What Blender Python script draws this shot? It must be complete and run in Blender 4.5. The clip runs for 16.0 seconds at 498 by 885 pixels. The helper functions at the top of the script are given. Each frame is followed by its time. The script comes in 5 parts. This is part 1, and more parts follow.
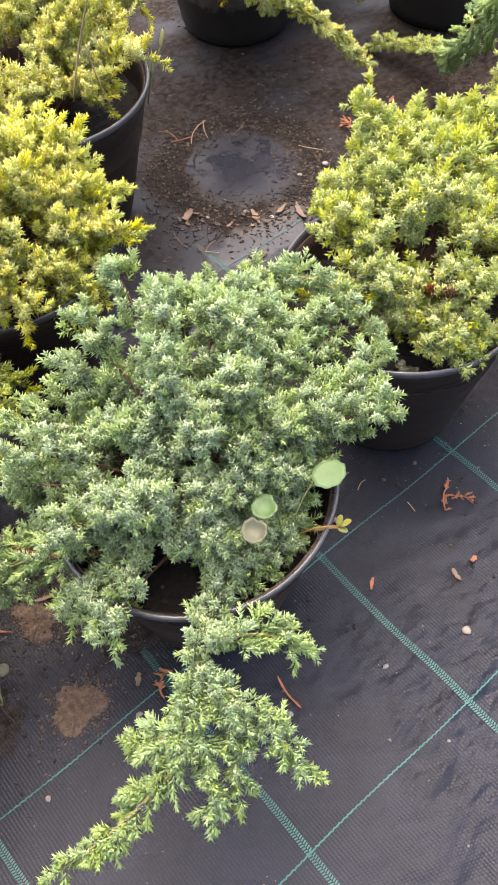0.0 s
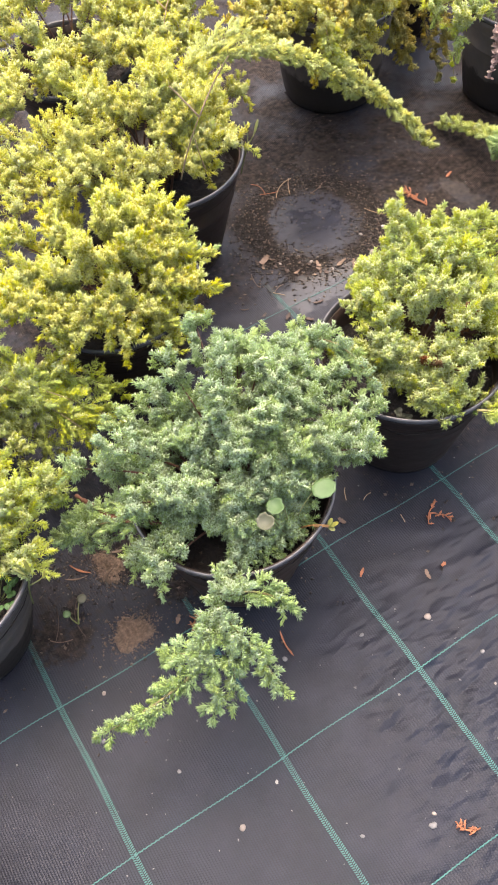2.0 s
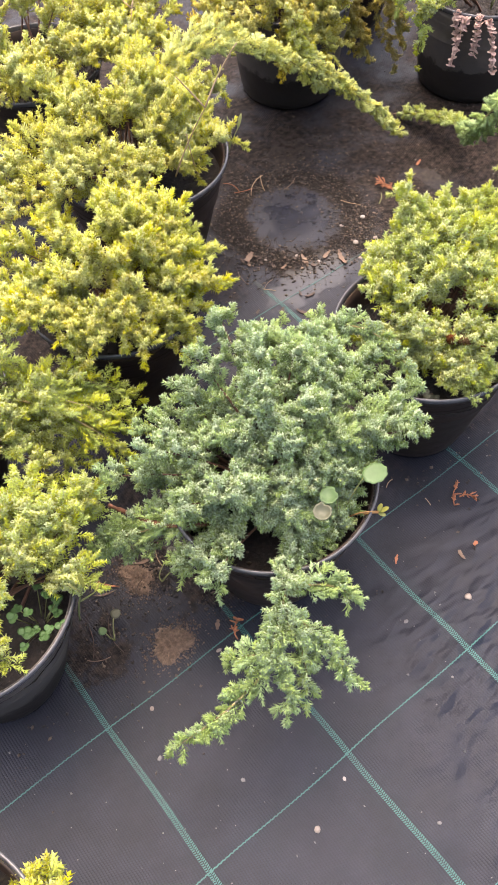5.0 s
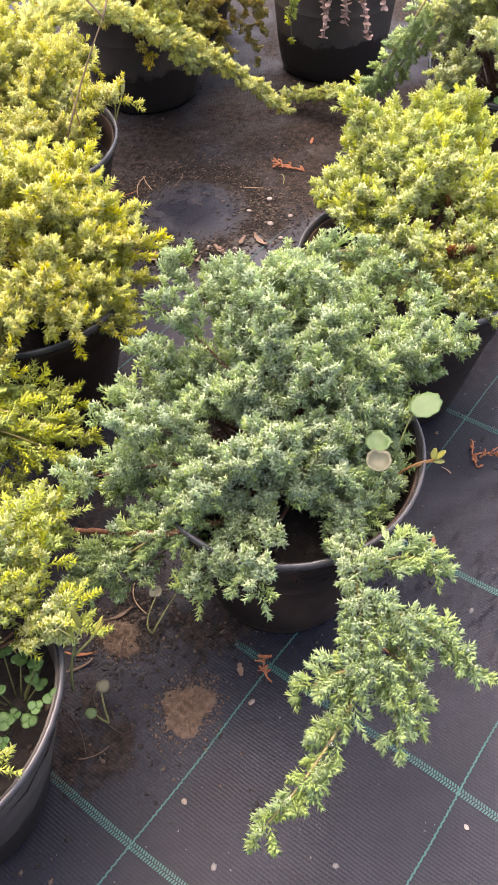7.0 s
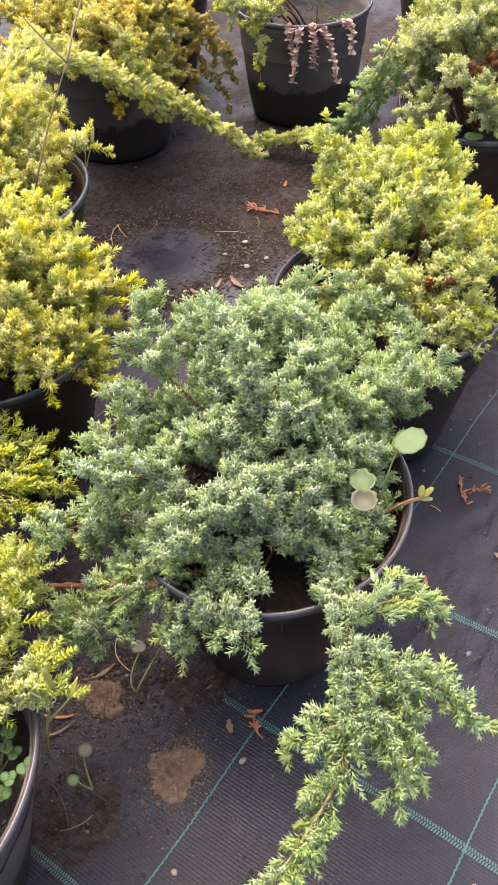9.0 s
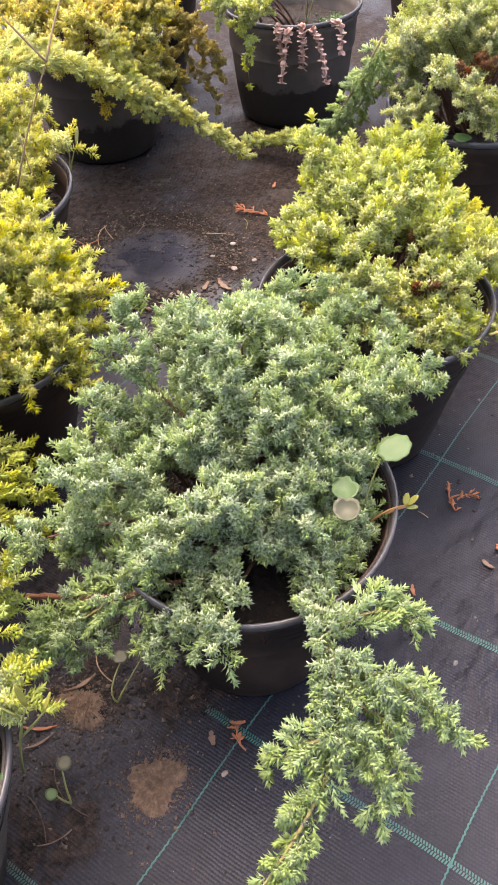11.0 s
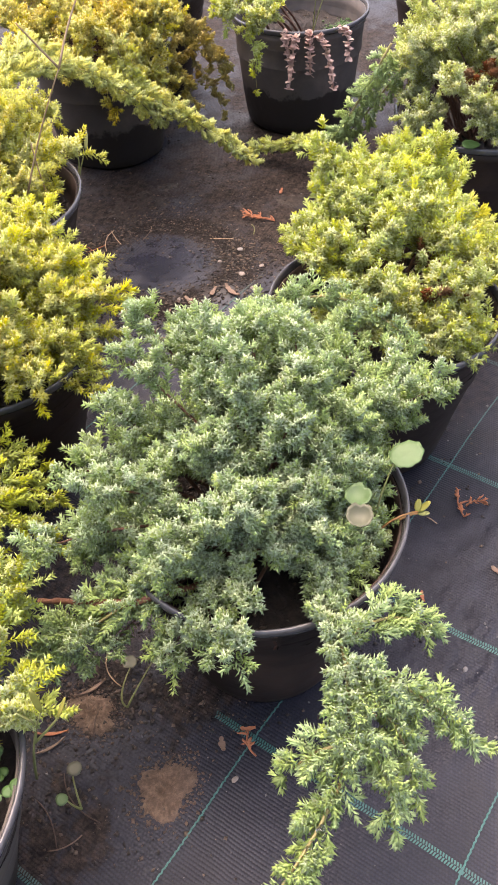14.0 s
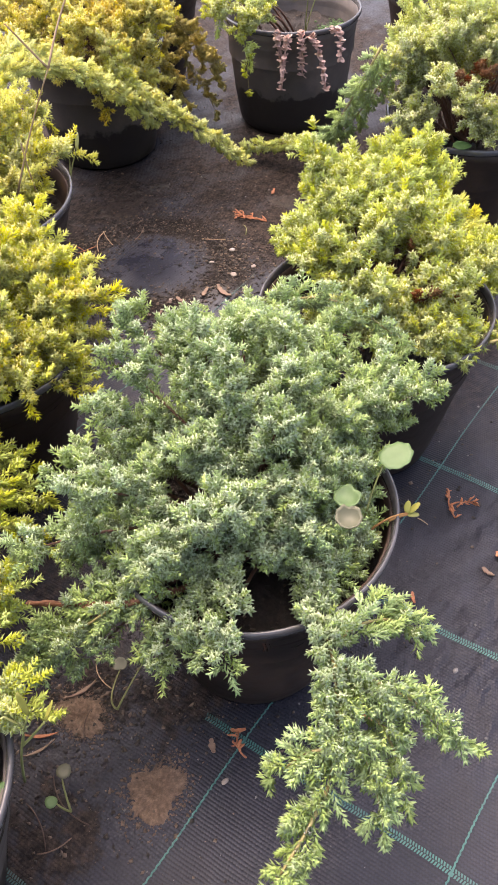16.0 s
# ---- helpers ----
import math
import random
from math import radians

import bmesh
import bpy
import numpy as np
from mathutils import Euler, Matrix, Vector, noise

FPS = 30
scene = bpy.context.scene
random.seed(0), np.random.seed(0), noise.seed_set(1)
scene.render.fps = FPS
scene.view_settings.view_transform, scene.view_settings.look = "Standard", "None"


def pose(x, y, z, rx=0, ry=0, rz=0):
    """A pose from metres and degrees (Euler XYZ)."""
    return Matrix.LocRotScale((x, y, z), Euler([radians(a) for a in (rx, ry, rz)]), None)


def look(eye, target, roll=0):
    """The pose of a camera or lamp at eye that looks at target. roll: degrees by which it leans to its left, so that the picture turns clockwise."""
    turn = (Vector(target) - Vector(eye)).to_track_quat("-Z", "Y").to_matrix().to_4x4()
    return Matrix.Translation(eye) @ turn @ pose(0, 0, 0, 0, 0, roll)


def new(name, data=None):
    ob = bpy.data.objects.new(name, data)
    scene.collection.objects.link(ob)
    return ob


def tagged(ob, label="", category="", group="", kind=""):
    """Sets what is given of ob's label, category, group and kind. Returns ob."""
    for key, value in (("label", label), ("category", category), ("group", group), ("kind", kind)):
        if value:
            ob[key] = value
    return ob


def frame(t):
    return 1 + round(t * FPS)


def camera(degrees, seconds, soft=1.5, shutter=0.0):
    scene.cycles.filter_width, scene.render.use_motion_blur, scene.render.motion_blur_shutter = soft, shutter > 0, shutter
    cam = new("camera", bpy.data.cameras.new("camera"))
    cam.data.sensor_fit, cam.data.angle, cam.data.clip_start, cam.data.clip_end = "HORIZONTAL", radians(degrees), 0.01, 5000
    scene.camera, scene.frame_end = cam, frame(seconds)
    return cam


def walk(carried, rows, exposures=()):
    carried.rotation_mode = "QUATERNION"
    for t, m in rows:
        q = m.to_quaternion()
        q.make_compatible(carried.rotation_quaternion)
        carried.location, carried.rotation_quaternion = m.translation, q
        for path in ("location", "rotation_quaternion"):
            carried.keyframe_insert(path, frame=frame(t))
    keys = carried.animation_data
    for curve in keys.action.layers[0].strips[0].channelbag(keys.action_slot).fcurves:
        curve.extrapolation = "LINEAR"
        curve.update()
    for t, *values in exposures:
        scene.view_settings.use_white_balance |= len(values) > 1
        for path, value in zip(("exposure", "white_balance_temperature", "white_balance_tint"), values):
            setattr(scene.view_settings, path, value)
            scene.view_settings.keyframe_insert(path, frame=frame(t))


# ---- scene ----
import functools

cam = camera(32.0, 16.0, soft=1.7)
EXPOSURES = [(0, 2.24, 7150, 15), (4.2, 2.24, 7150, 15), (6.3, 2.17, 7350, 22), (16, 2.17, 7350, 22)]
PATH = [
    (0, (-0.077, -0.071, 0.609), (0.613, 0.849, -1.027), -4.4),
    (0.5, (-0.107, -0.124, 0.699), (0.564, 0.797, -0.944), -3.8),
    (1, (-0.112, -0.143, 0.752), (0.525, 0.798, -0.894), -3.0),
    (1.5, (-0.116, -0.162, 0.774), (0.394, 0.848, -0.875), -4.7),
    (2, (-0.1, -0.18, 0.796), (0.425, 0.825, -0.852), -5.3),
    (2.5, (-0.046, -0.199, 0.802), (0.536, 0.769, -0.848), -6.6),
    (3, (-0.05, -0.188, 0.807), (0.551, 0.774, -0.841), -6.0),
    (3.5, (-0.085, -0.163, 0.802), (0.486, 0.81, -0.85), -5.8),
    (4, (-0.131, -0.16, 0.78), (0.418, 0.814, -0.878), -4.6),
    (4.2, (-0.141, -0.159, 0.783), (0.421, 0.812, -0.873), -3.9),
    (6.3, (-0.234, -0.05, 0.649), (0.707, 0.75, -0.924), -2.7),
    (6.5, (-0.23, -0.046, 0.611), (0.746, 0.758, -0.938), -2.3),
    (7, (-0.238, -0.023, 0.573), (0.809, 0.796, -0.921), -1.9),
    (7.5, (-0.233, -0.022, 0.561), (0.856, 0.806, -0.898), -2.7),
    (8, (-0.223, -0.025, 0.559), (0.886, 0.811, -0.88), -3.1),
    (8.5, (-0.224, -0.021, 0.559), (0.896, 0.823, -0.866), -3.3),
    (9, (-0.225, -0.02, 0.556), (0.903, 0.822, -0.865), -3.1),
    (9.5, (-0.218, -0.017, 0.551), (0.912, 0.825, -0.869), -3.2),
    (10, (-0.212, -0.021, 0.55), (0.92, 0.814, -0.872), -3.0),
    (12.5, (-0.214, -0.018, 0.552), (0.923, 0.816, -0.867), -2.6),
    (13, (-0.215, -0.014, 0.55), (0.925, 0.82, -0.866), -2.6),
    (13.5, (-0.215, -0.015, 0.551), (0.926, 0.819, -0.864), -2.5),
    (14, (-0.216, -0.015, 0.552), (0.925, 0.823, -0.861), -2.6),
    (14.5, (-0.218, -0.014, 0.553), (0.924, 0.825, -0.858), -2.6),
    (15, (-0.213, -0.017, 0.552), (0.931, 0.818, -0.86), -2.5),
    (15.5, (-0.213, -0.018, 0.552), (0.933, 0.813, -0.86), -2.4),
    (16, (-0.213, -0.017, 0.552), (0.934, 0.811, -0.861), -2.3),
]
walk(cam, [(t, look(eye, target, roll)) for t, eye, target, roll in PATH], EXPOSURES)

# ---------------------------------------------------------------- daylight
SUN_ELEVATION, SUN_AZIMUTH = 72.0, 70.0  # degrees; azimuth counted from +x towards +y
world = bpy.data.worlds.new("overcast_sky")
scene.world = world
world.use_nodes = True
wn = world.node_tree
sky = wn.nodes.new("ShaderNodeTexSky")
sky.sky_type = "NISHITA"
sky.sun_disc = False
sky.sun_elevation = radians(SUN_ELEVATION)
sky.sun_rotation = radians(90 - SUN_AZIMUTH)
sky.air_density, sky.dust_density, sky.ozone_density = 1.0, 5.0, 1.0
wn.links.new(sky.outputs[0], wn.nodes["Background"].inputs[0])
wn.nodes["Background"].inputs[1].default_value = 0.15

sun_data = bpy.data.lights.new("sun", "SUN")
sun_data.energy, sun_data.angle, sun_data.color = 0.85, radians(90), (1.0, 0.95, 0.87)
sun = new("sun", sun_data)
se, sa = radians(SUN_ELEVATION), radians(SUN_AZIMUTH)
sun.matrix_world = look((3 * math.cos(sa), 3 * math.sin(sa), 3 * math.tan(se)), (0, 0, 0))


# ---------------------------------------------------------------- materials
def material(name):
    m = bpy.data.materials.new(name)
    m.use_nodes = True
    return m, m.node_tree.nodes, m.node_tree.links, m.node_tree.nodes["Principled BSDF"]


def calc(nodes, links, op, a, b=None, c=None):
    n = nodes.new("ShaderNodeMath")
    n.operation = op
    for i, v in enumerate((a, b, c)):
        if v is None:
            continue
        if isinstance(v, (int, float)):
            n.inputs[i].default_value = v
        else:
            links.new(v, n.inputs[i])
    return n.outputs[0]


def mixed(nodes, links, fac, a, b, blend="MIX"):
    n = nodes.new("ShaderNodeMix")
    n.data_type, n.blend_type = "RGBA", blend
    for sock, v in ((n.inputs[0], fac), (n.inputs[6], a), (n.inputs[7], b)):
        if isinstance(v, (int, float)):
            sock.default_value = v
        elif isinstance(v, tuple):
            sock.default_value = (*v, 1)
        else:
            links.new(v, sock)
    return n.outputs[2]


def noisy(nodes, links, scale, detail=4.0, rough=0.6, vector=None, out=0):
    n = nodes.new("ShaderNodeTexNoise")
    n.inputs["Scale"].default_value, n.inputs["Detail"].default_value, n.inputs["Roughness"].default_value = scale, detail, rough
    links.new(vector if vector else place(nodes), n.inputs["Vector"])
    return n.outputs[out]


def place(nodes):
    for n in nodes:
        if n.bl_idname == "ShaderNodeNewGeometry":
            return n.outputs["Position"]
    return nodes.new("ShaderNodeNewGeometry").outputs["Position"]


def stepped(nodes, links, v, lo, hi):
    n = nodes.new("ShaderNodeMapRange")
    n.interpolation_type = "SMOOTHSTEP"
    links.new(v, n.inputs[0])
    n.inputs[1].default_value, n.inputs[2].default_value = lo, hi
    return n.outputs[0]


def bumped(nodes, links, bsdf, height, strength, distance):
    n = nodes.new("ShaderNodeBump")
    n.inputs["Strength"].default_value, n.inputs["Distance"].default_value = strength, distance
    links.new(height, n.inputs["Height"])
    links.new(n.outputs[0], bsdf.inputs["Normal"])


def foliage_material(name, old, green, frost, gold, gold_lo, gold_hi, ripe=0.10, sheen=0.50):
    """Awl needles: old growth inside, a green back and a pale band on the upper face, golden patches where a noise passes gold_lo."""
    m, ns, ls, b = material(name)
    def attr(key):
        n = ns.new("ShaderNodeAttribute")
        n.attribute_name = key
        return n.outputs["Fac"]
    geo = ns.new("ShaderNodeNewGeometry")
    patch = stepped(ns, ls, calc(ns, ls, "ADD", noisy(ns, ls, 16, 2, 0.5), calc(ns, ls, "MULTIPLY", attr("shoot"), 0.22)), gold_lo, gold_hi)
    lush = mixed(ns, ls, calc(ns, ls, "MULTIPLY", patch, 0.85), green, gold)
    pale = mixed(ns, ls, calc(ns, ls, "MULTIPLY", patch, 0.65), frost, gold)
    young = mixed(ns, ls, attr("band"), lush, pale)
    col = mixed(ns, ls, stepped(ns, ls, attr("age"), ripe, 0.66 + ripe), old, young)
    col = mixed(ns, ls, attr("dead"), col, (0.23, 0.10, 0.04))
    hsv = ns.new("ShaderNodeHueSaturation")
    ls.new(col, hsv.inputs["Color"])
    ls.new(calc(ns, ls, "MULTIPLY_ADD", geo.outputs["Random Per Island"], 0.40, 0.80), hsv.inputs["Value"])
    ls.new(calc(ns, ls, "MULTIPLY_ADD", attr("shoot"), 0.030, 0.485), hsv.inputs["Hue"])
    ls.new(calc(ns, ls, "MULTIPLY_ADD", attr("shoot"), -0.3, 1.15), hsv.inputs["Saturation"])
    ls.new(hsv.outputs[0], b.inputs["Base Color"])
    b.inputs["Roughness"].default_value = sheen
    b.inputs["Specular IOR Level"].default_value = 0.25
    t = ns.new("ShaderNodeBsdfTranslucent")
    ls.new(hsv.outputs[0], t.inputs["Color"])
    mix = ns.new("ShaderNodeMixShader")
    mix.inputs[0].default_value = 0.44
    ls.new(b.outputs[0], mix.inputs[1])
    ls.new(t.outputs[0], mix.inputs[2])
    ls.new(mix.outputs[0], ns["Material Output"].inputs["Surface"])
    return m


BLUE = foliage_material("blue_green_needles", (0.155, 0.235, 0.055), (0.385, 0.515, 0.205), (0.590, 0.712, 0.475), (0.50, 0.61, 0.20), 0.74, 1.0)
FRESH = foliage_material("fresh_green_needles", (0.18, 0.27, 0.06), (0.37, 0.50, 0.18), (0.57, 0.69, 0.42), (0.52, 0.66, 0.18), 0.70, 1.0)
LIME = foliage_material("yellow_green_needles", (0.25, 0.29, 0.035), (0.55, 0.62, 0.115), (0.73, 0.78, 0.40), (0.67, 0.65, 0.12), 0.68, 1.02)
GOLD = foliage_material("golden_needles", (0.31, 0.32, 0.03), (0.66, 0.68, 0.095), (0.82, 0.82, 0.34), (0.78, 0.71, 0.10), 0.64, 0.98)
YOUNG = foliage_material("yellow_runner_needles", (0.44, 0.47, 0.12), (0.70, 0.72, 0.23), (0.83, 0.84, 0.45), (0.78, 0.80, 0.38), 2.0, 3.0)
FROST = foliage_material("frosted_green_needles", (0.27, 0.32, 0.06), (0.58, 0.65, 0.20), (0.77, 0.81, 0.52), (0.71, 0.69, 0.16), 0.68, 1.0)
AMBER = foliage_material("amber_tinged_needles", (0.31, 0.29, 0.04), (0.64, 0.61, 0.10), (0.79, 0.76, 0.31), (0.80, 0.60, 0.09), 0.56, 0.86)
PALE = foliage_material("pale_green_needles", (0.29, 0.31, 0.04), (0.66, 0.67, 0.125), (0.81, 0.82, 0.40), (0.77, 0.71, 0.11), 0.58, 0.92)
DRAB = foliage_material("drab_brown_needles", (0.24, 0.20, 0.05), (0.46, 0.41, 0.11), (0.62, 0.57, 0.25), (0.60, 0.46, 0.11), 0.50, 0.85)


def bark_material(name, dark, light):
    m, ns, ls, b = material(name)
    n = noisy(ns, ls, 420, 5, 0.7)
    ls.new(mixed(ns, ls, n, dark, light), b.inputs["Base Color"])
    b.inputs["Roughness"].default_value = 0.7
    bumped(ns, ls, b, n, 0.8, 0.0012)
    return m


def plastic_material(name="black_pot_plastic", clean=(0.013, 0.0105, 0.0095), dusty=(0.078, 0.049, 0.036), tide=0.0):
    m, ns, ls, b = material(name)
    dirt = stepped(ns, ls, noisy(ns, ls, 11, 8, 0.68), 0.42, 0.72)
    specks = stepped(ns, ls, noisy(ns, ls, 520, 3, 0.6), 0.68, 0.76)
    col = mixed(ns, ls, calc(ns, ls, "MULTIPLY_ADD", dirt, 0.65, 0.15), clean, dusty)
    col = mixed(ns, ls, calc(ns, ls, "MULTIPLY", specks, 0.5), col, (0.16, 0.14, 0.12))
    if tide:
        sep = ns.new("ShaderNodeSeparateXYZ")
        ls.new(place(ns), sep.inputs[0])
        wet = stepped(ns, ls, calc(ns, ls, "ADD", sep.outputs[2], calc(ns, ls, "MULTIPLY_ADD", noisy(ns, ls, 42, 5, 0.6), 0.05, -0.025)), tide + 0.004, tide - 0.004)
        col = mixed(ns, ls, calc(ns, ls, "MULTIPLY", wet, 0.85), col, (0.012, 0.0095, 0.008))
    ls.new(col, b.inputs["Base Color"])
    ls.new(calc(ns, ls, "MULTIPLY_ADD", dirt, 0.25, 0.50), b.inputs["Roughness"])
    b.inputs["Specular IOR Level"].default_value = 0.22
    bumped(ns, ls, b, noisy(ns, ls, 60, 3, 0.5), 0.35, 0.002)
    return m


def rim_material():
    m, ns, ls, b = material("grey_pot_rim")
    n = noisy(ns, ls, 90, 6, 0.7)
    ls.new(mixed(ns, ls, n, (0.026, 0.026, 0.028), (0.095, 0.095, 0.10)), b.inputs["Base Color"])
    b.inputs["Roughness"].default_value = 0.22
    bumped(ns, ls, b, noisy(ns, ls, 300, 4, 0.6), 0.2, 0.001)
    return m


def soil_material(name, dark, light, scale):
    m, ns, ls, b = material(name)
    n = noisy(ns, ls, scale, 8, 0.75)
    ls.new(mixed(ns, ls, stepped(ns, ls, n, 0.35, 0.75), dark, light), b.inputs["Base Color"])
    b.inputs["Roughness"].default_value = 0.85
    bumped(ns, ls, b, n, 1.0, 0.003)
    return m


def crumb_material(name, dark, light):
    m, ns, ls, b = material(name)
    geo = ns.new("ShaderNodeNewGeometry")
    r = calc(ns, ls, "POWER", geo.outputs["Random Per Island"], 3.0)
    ls.new(mixed(ns, ls, r, dark, light), b.inputs["Base Color"])
    b.inputs["Roughness"].default_value = 0.8
    return m


def plain_material(name, a, b_col, scale=200, rough=0.6):
    m, ns, ls, b = material(name)
    n = noisy(ns, ls, scale, 5, 0.65)
    ls.new(mixed(ns, ls, n, a, b_col), b.inputs["Base Color"])
    b.inputs["Roughness"].default_value = rough
    bumped(ns, ls, b, n, 0.3, 0.001)
    return m


def leaf_material(name, a, b_col):
    m, ns, ls, b = material(name)
    n = noisy(ns, ls, 130, 4, 0.6)
    col = mixed(ns, ls, n, a, b_col)
    ls.new(col, b.inputs["Base Color"])
    b.inputs["Roughness"].default_value = 0.55
    t = ns.new("ShaderNodeBsdfTranslucent")
    ls.new(col, t.inputs["Color"])
    mix = ns.new("ShaderNodeMixShader")
    mix.inputs[0].default_value = 0.15
    ls.new(b.outputs[0], mix.inputs[1])
    ls.new(t.outputs[0], mix.inputs[2])
    ls.new(mix.outputs[0], ns["Material Output"].inputs["Surface"])
    return m


def soil_film(ns, ls, sep):
    """Where soil is rubbed into the fabric: blotches all over, most of the ground between the back pots."""
    soil = stepped(ns, ls, calc(ns, ls, "ADD", noisy(ns, ls, 14, 8, 0.7), calc(ns, ls, "MULTIPLY_ADD", noisy(ns, ls, 3.1, 2, 0.5), 0.8, -0.4)), 0.32, 0.60)
    dx, dy = calc(ns, ls, "ADD", sep.outputs[0], -0.415), calc(ns, ls, "ADD", sep.outputs[1], -0.558)
    ring = calc(ns, ls, "SQRT", calc(ns, ls, "ADD", calc(ns, ls, "MULTIPLY", dx, dx), calc(ns, ls, "MULTIPLY", dy, dy)))
    ring = calc(ns, ls, "ADD", ring, calc(ns, ls, "MULTIPLY_ADD", noisy(ns, ls, 30, 5, 0.65), 0.06, -0.03))
    inside = stepped(ns, ls, ring, 0.075, 0.055)
    onring = calc(ns, ls, "MULTIPLY", stepped(ns, ls, ring, 0.056, 0.070), stepped(ns, ls, ring, 0.118, 0.092))
    soil = calc(ns, ls, "MAXIMUM", calc(ns, ls, "MULTIPLY", soil, calc(ns, ls, "MULTIPLY_ADD", inside, -0.93, 1.0)), onring)
    nook = []
    for cx, cy in ((-0.030, 0.258), (-0.118, 0.215), (0.006, 0.200)):
        ex, ey = calc(ns, ls, "ADD", sep.outputs[0], -cx), calc(ns, ls, "ADD", sep.outputs[1], -cy)
        nook.append(calc(ns, ls, "SQRT", calc(ns, ls, "ADD", calc(ns, ls, "MULTIPLY", ex, ex), calc(ns, ls, "MULTIPLY", ey, ey))))
    nook = calc(ns, ls, "MINIMUM", calc(ns, ls, "MINIMUM", nook[0], nook[1]), nook[2])
    nook = stepped(ns, ls, calc(ns, ls, "ADD", nook, calc(ns, ls, "MULTIPLY_ADD", noisy(ns, ls, 38, 6, 0.7), 0.16, -0.08)), 0.038, 0.012)
    far = stepped(ns, ls, calc(ns, ls, "ADD", calc(ns, ls, "MULTIPLY_ADD", sep.outputs[0], 0.25, sep.outputs[1]), calc(ns, ls, "MULTIPLY", noisy(ns, ls, 9, 4, 0.6), 0.16)), 0.26, 0.46)
    rub = calc(ns, ls, "MULTIPLY_ADD", noisy(ns, ls, 26, 5, 0.65), 0.08, -0.04)
    across = calc(ns, ls, "ADD", calc(ns, ls, "MULTIPLY_ADD", sep.outputs[0], 0.12, sep.outputs[1]), rub)
    clean = calc(ns, ls, "MULTIPLY", calc(ns, ls, "MULTIPLY", stepped(ns, ls, across, 0.535, 0.505), stepped(ns, ls, across, 0.385, 0.42)), stepped(ns, ls, calc(ns, ls, "ADD", sep.outputs[0], rub), 0.45, 0.40))
    away_x, away_y = calc(ns, ls, "ADD", sep.outputs[0], -0.4), calc(ns, ls, "ADD", sep.outputs[1], -0.6)
    away = calc(ns, ls, "SQRT", calc(ns, ls, "ADD", calc(ns, ls, "MULTIPLY", away_x, away_x), calc(ns, ls, "MULTIPLY", away_y, away_y)))
    far = calc(ns, ls, "MULTIPLY", calc(ns, ls, "MULTIPLY", far, calc(ns, ls, "MULTIPLY_ADD", clean, -0.85, 1.0)), stepped(ns, ls, calc(ns, ls, "ADD", away, calc(ns, ls, "MULTIPLY", rub, 6.0)), 1.7, 1.1))
    return calc(ns, ls, "MAXIMUM", calc(ns, ls, "MULTIPLY", soil, calc(ns, ls, "MULTIPLY_ADD", far, 0.92, 0.03)), calc(ns, ls, "MULTIPLY", nook, 0.85)), far, onring


def thread_material():
    m, ns, ls, b = material("teal_thread")
    sep = ns.new("ShaderNodeSeparateXYZ")
    ls.new(place(ns), sep.inputs[0])
    worn = calc(ns, ls, "MULTIPLY", stepped(ns, ls, noisy(ns, ls, 30, 6, 0.7), 0.45, 0.7), 0.6)
    col = mixed(ns, ls, noisy(ns, ls, 500, 4, 0.6), (0.008, 0.066, 0.060), (0.020, 0.126, 0.114))
    col = mixed(ns, ls, worn, col, (0.02, 0.05, 0.055))
    soil, far, ring = soil_film(ns, ls, sep)
    col = mixed(ns, ls, calc(ns, ls, "MAXIMUM", calc(ns, ls, "MULTIPLY", soil, 0.6), calc(ns, ls, "MULTIPLY", far, 0.90)), col, (0.026, 0.022, 0.02))
    ls.new(col, b.inputs["Base Color"])
    b.inputs["Roughness"].default_value = 0.55
    return m


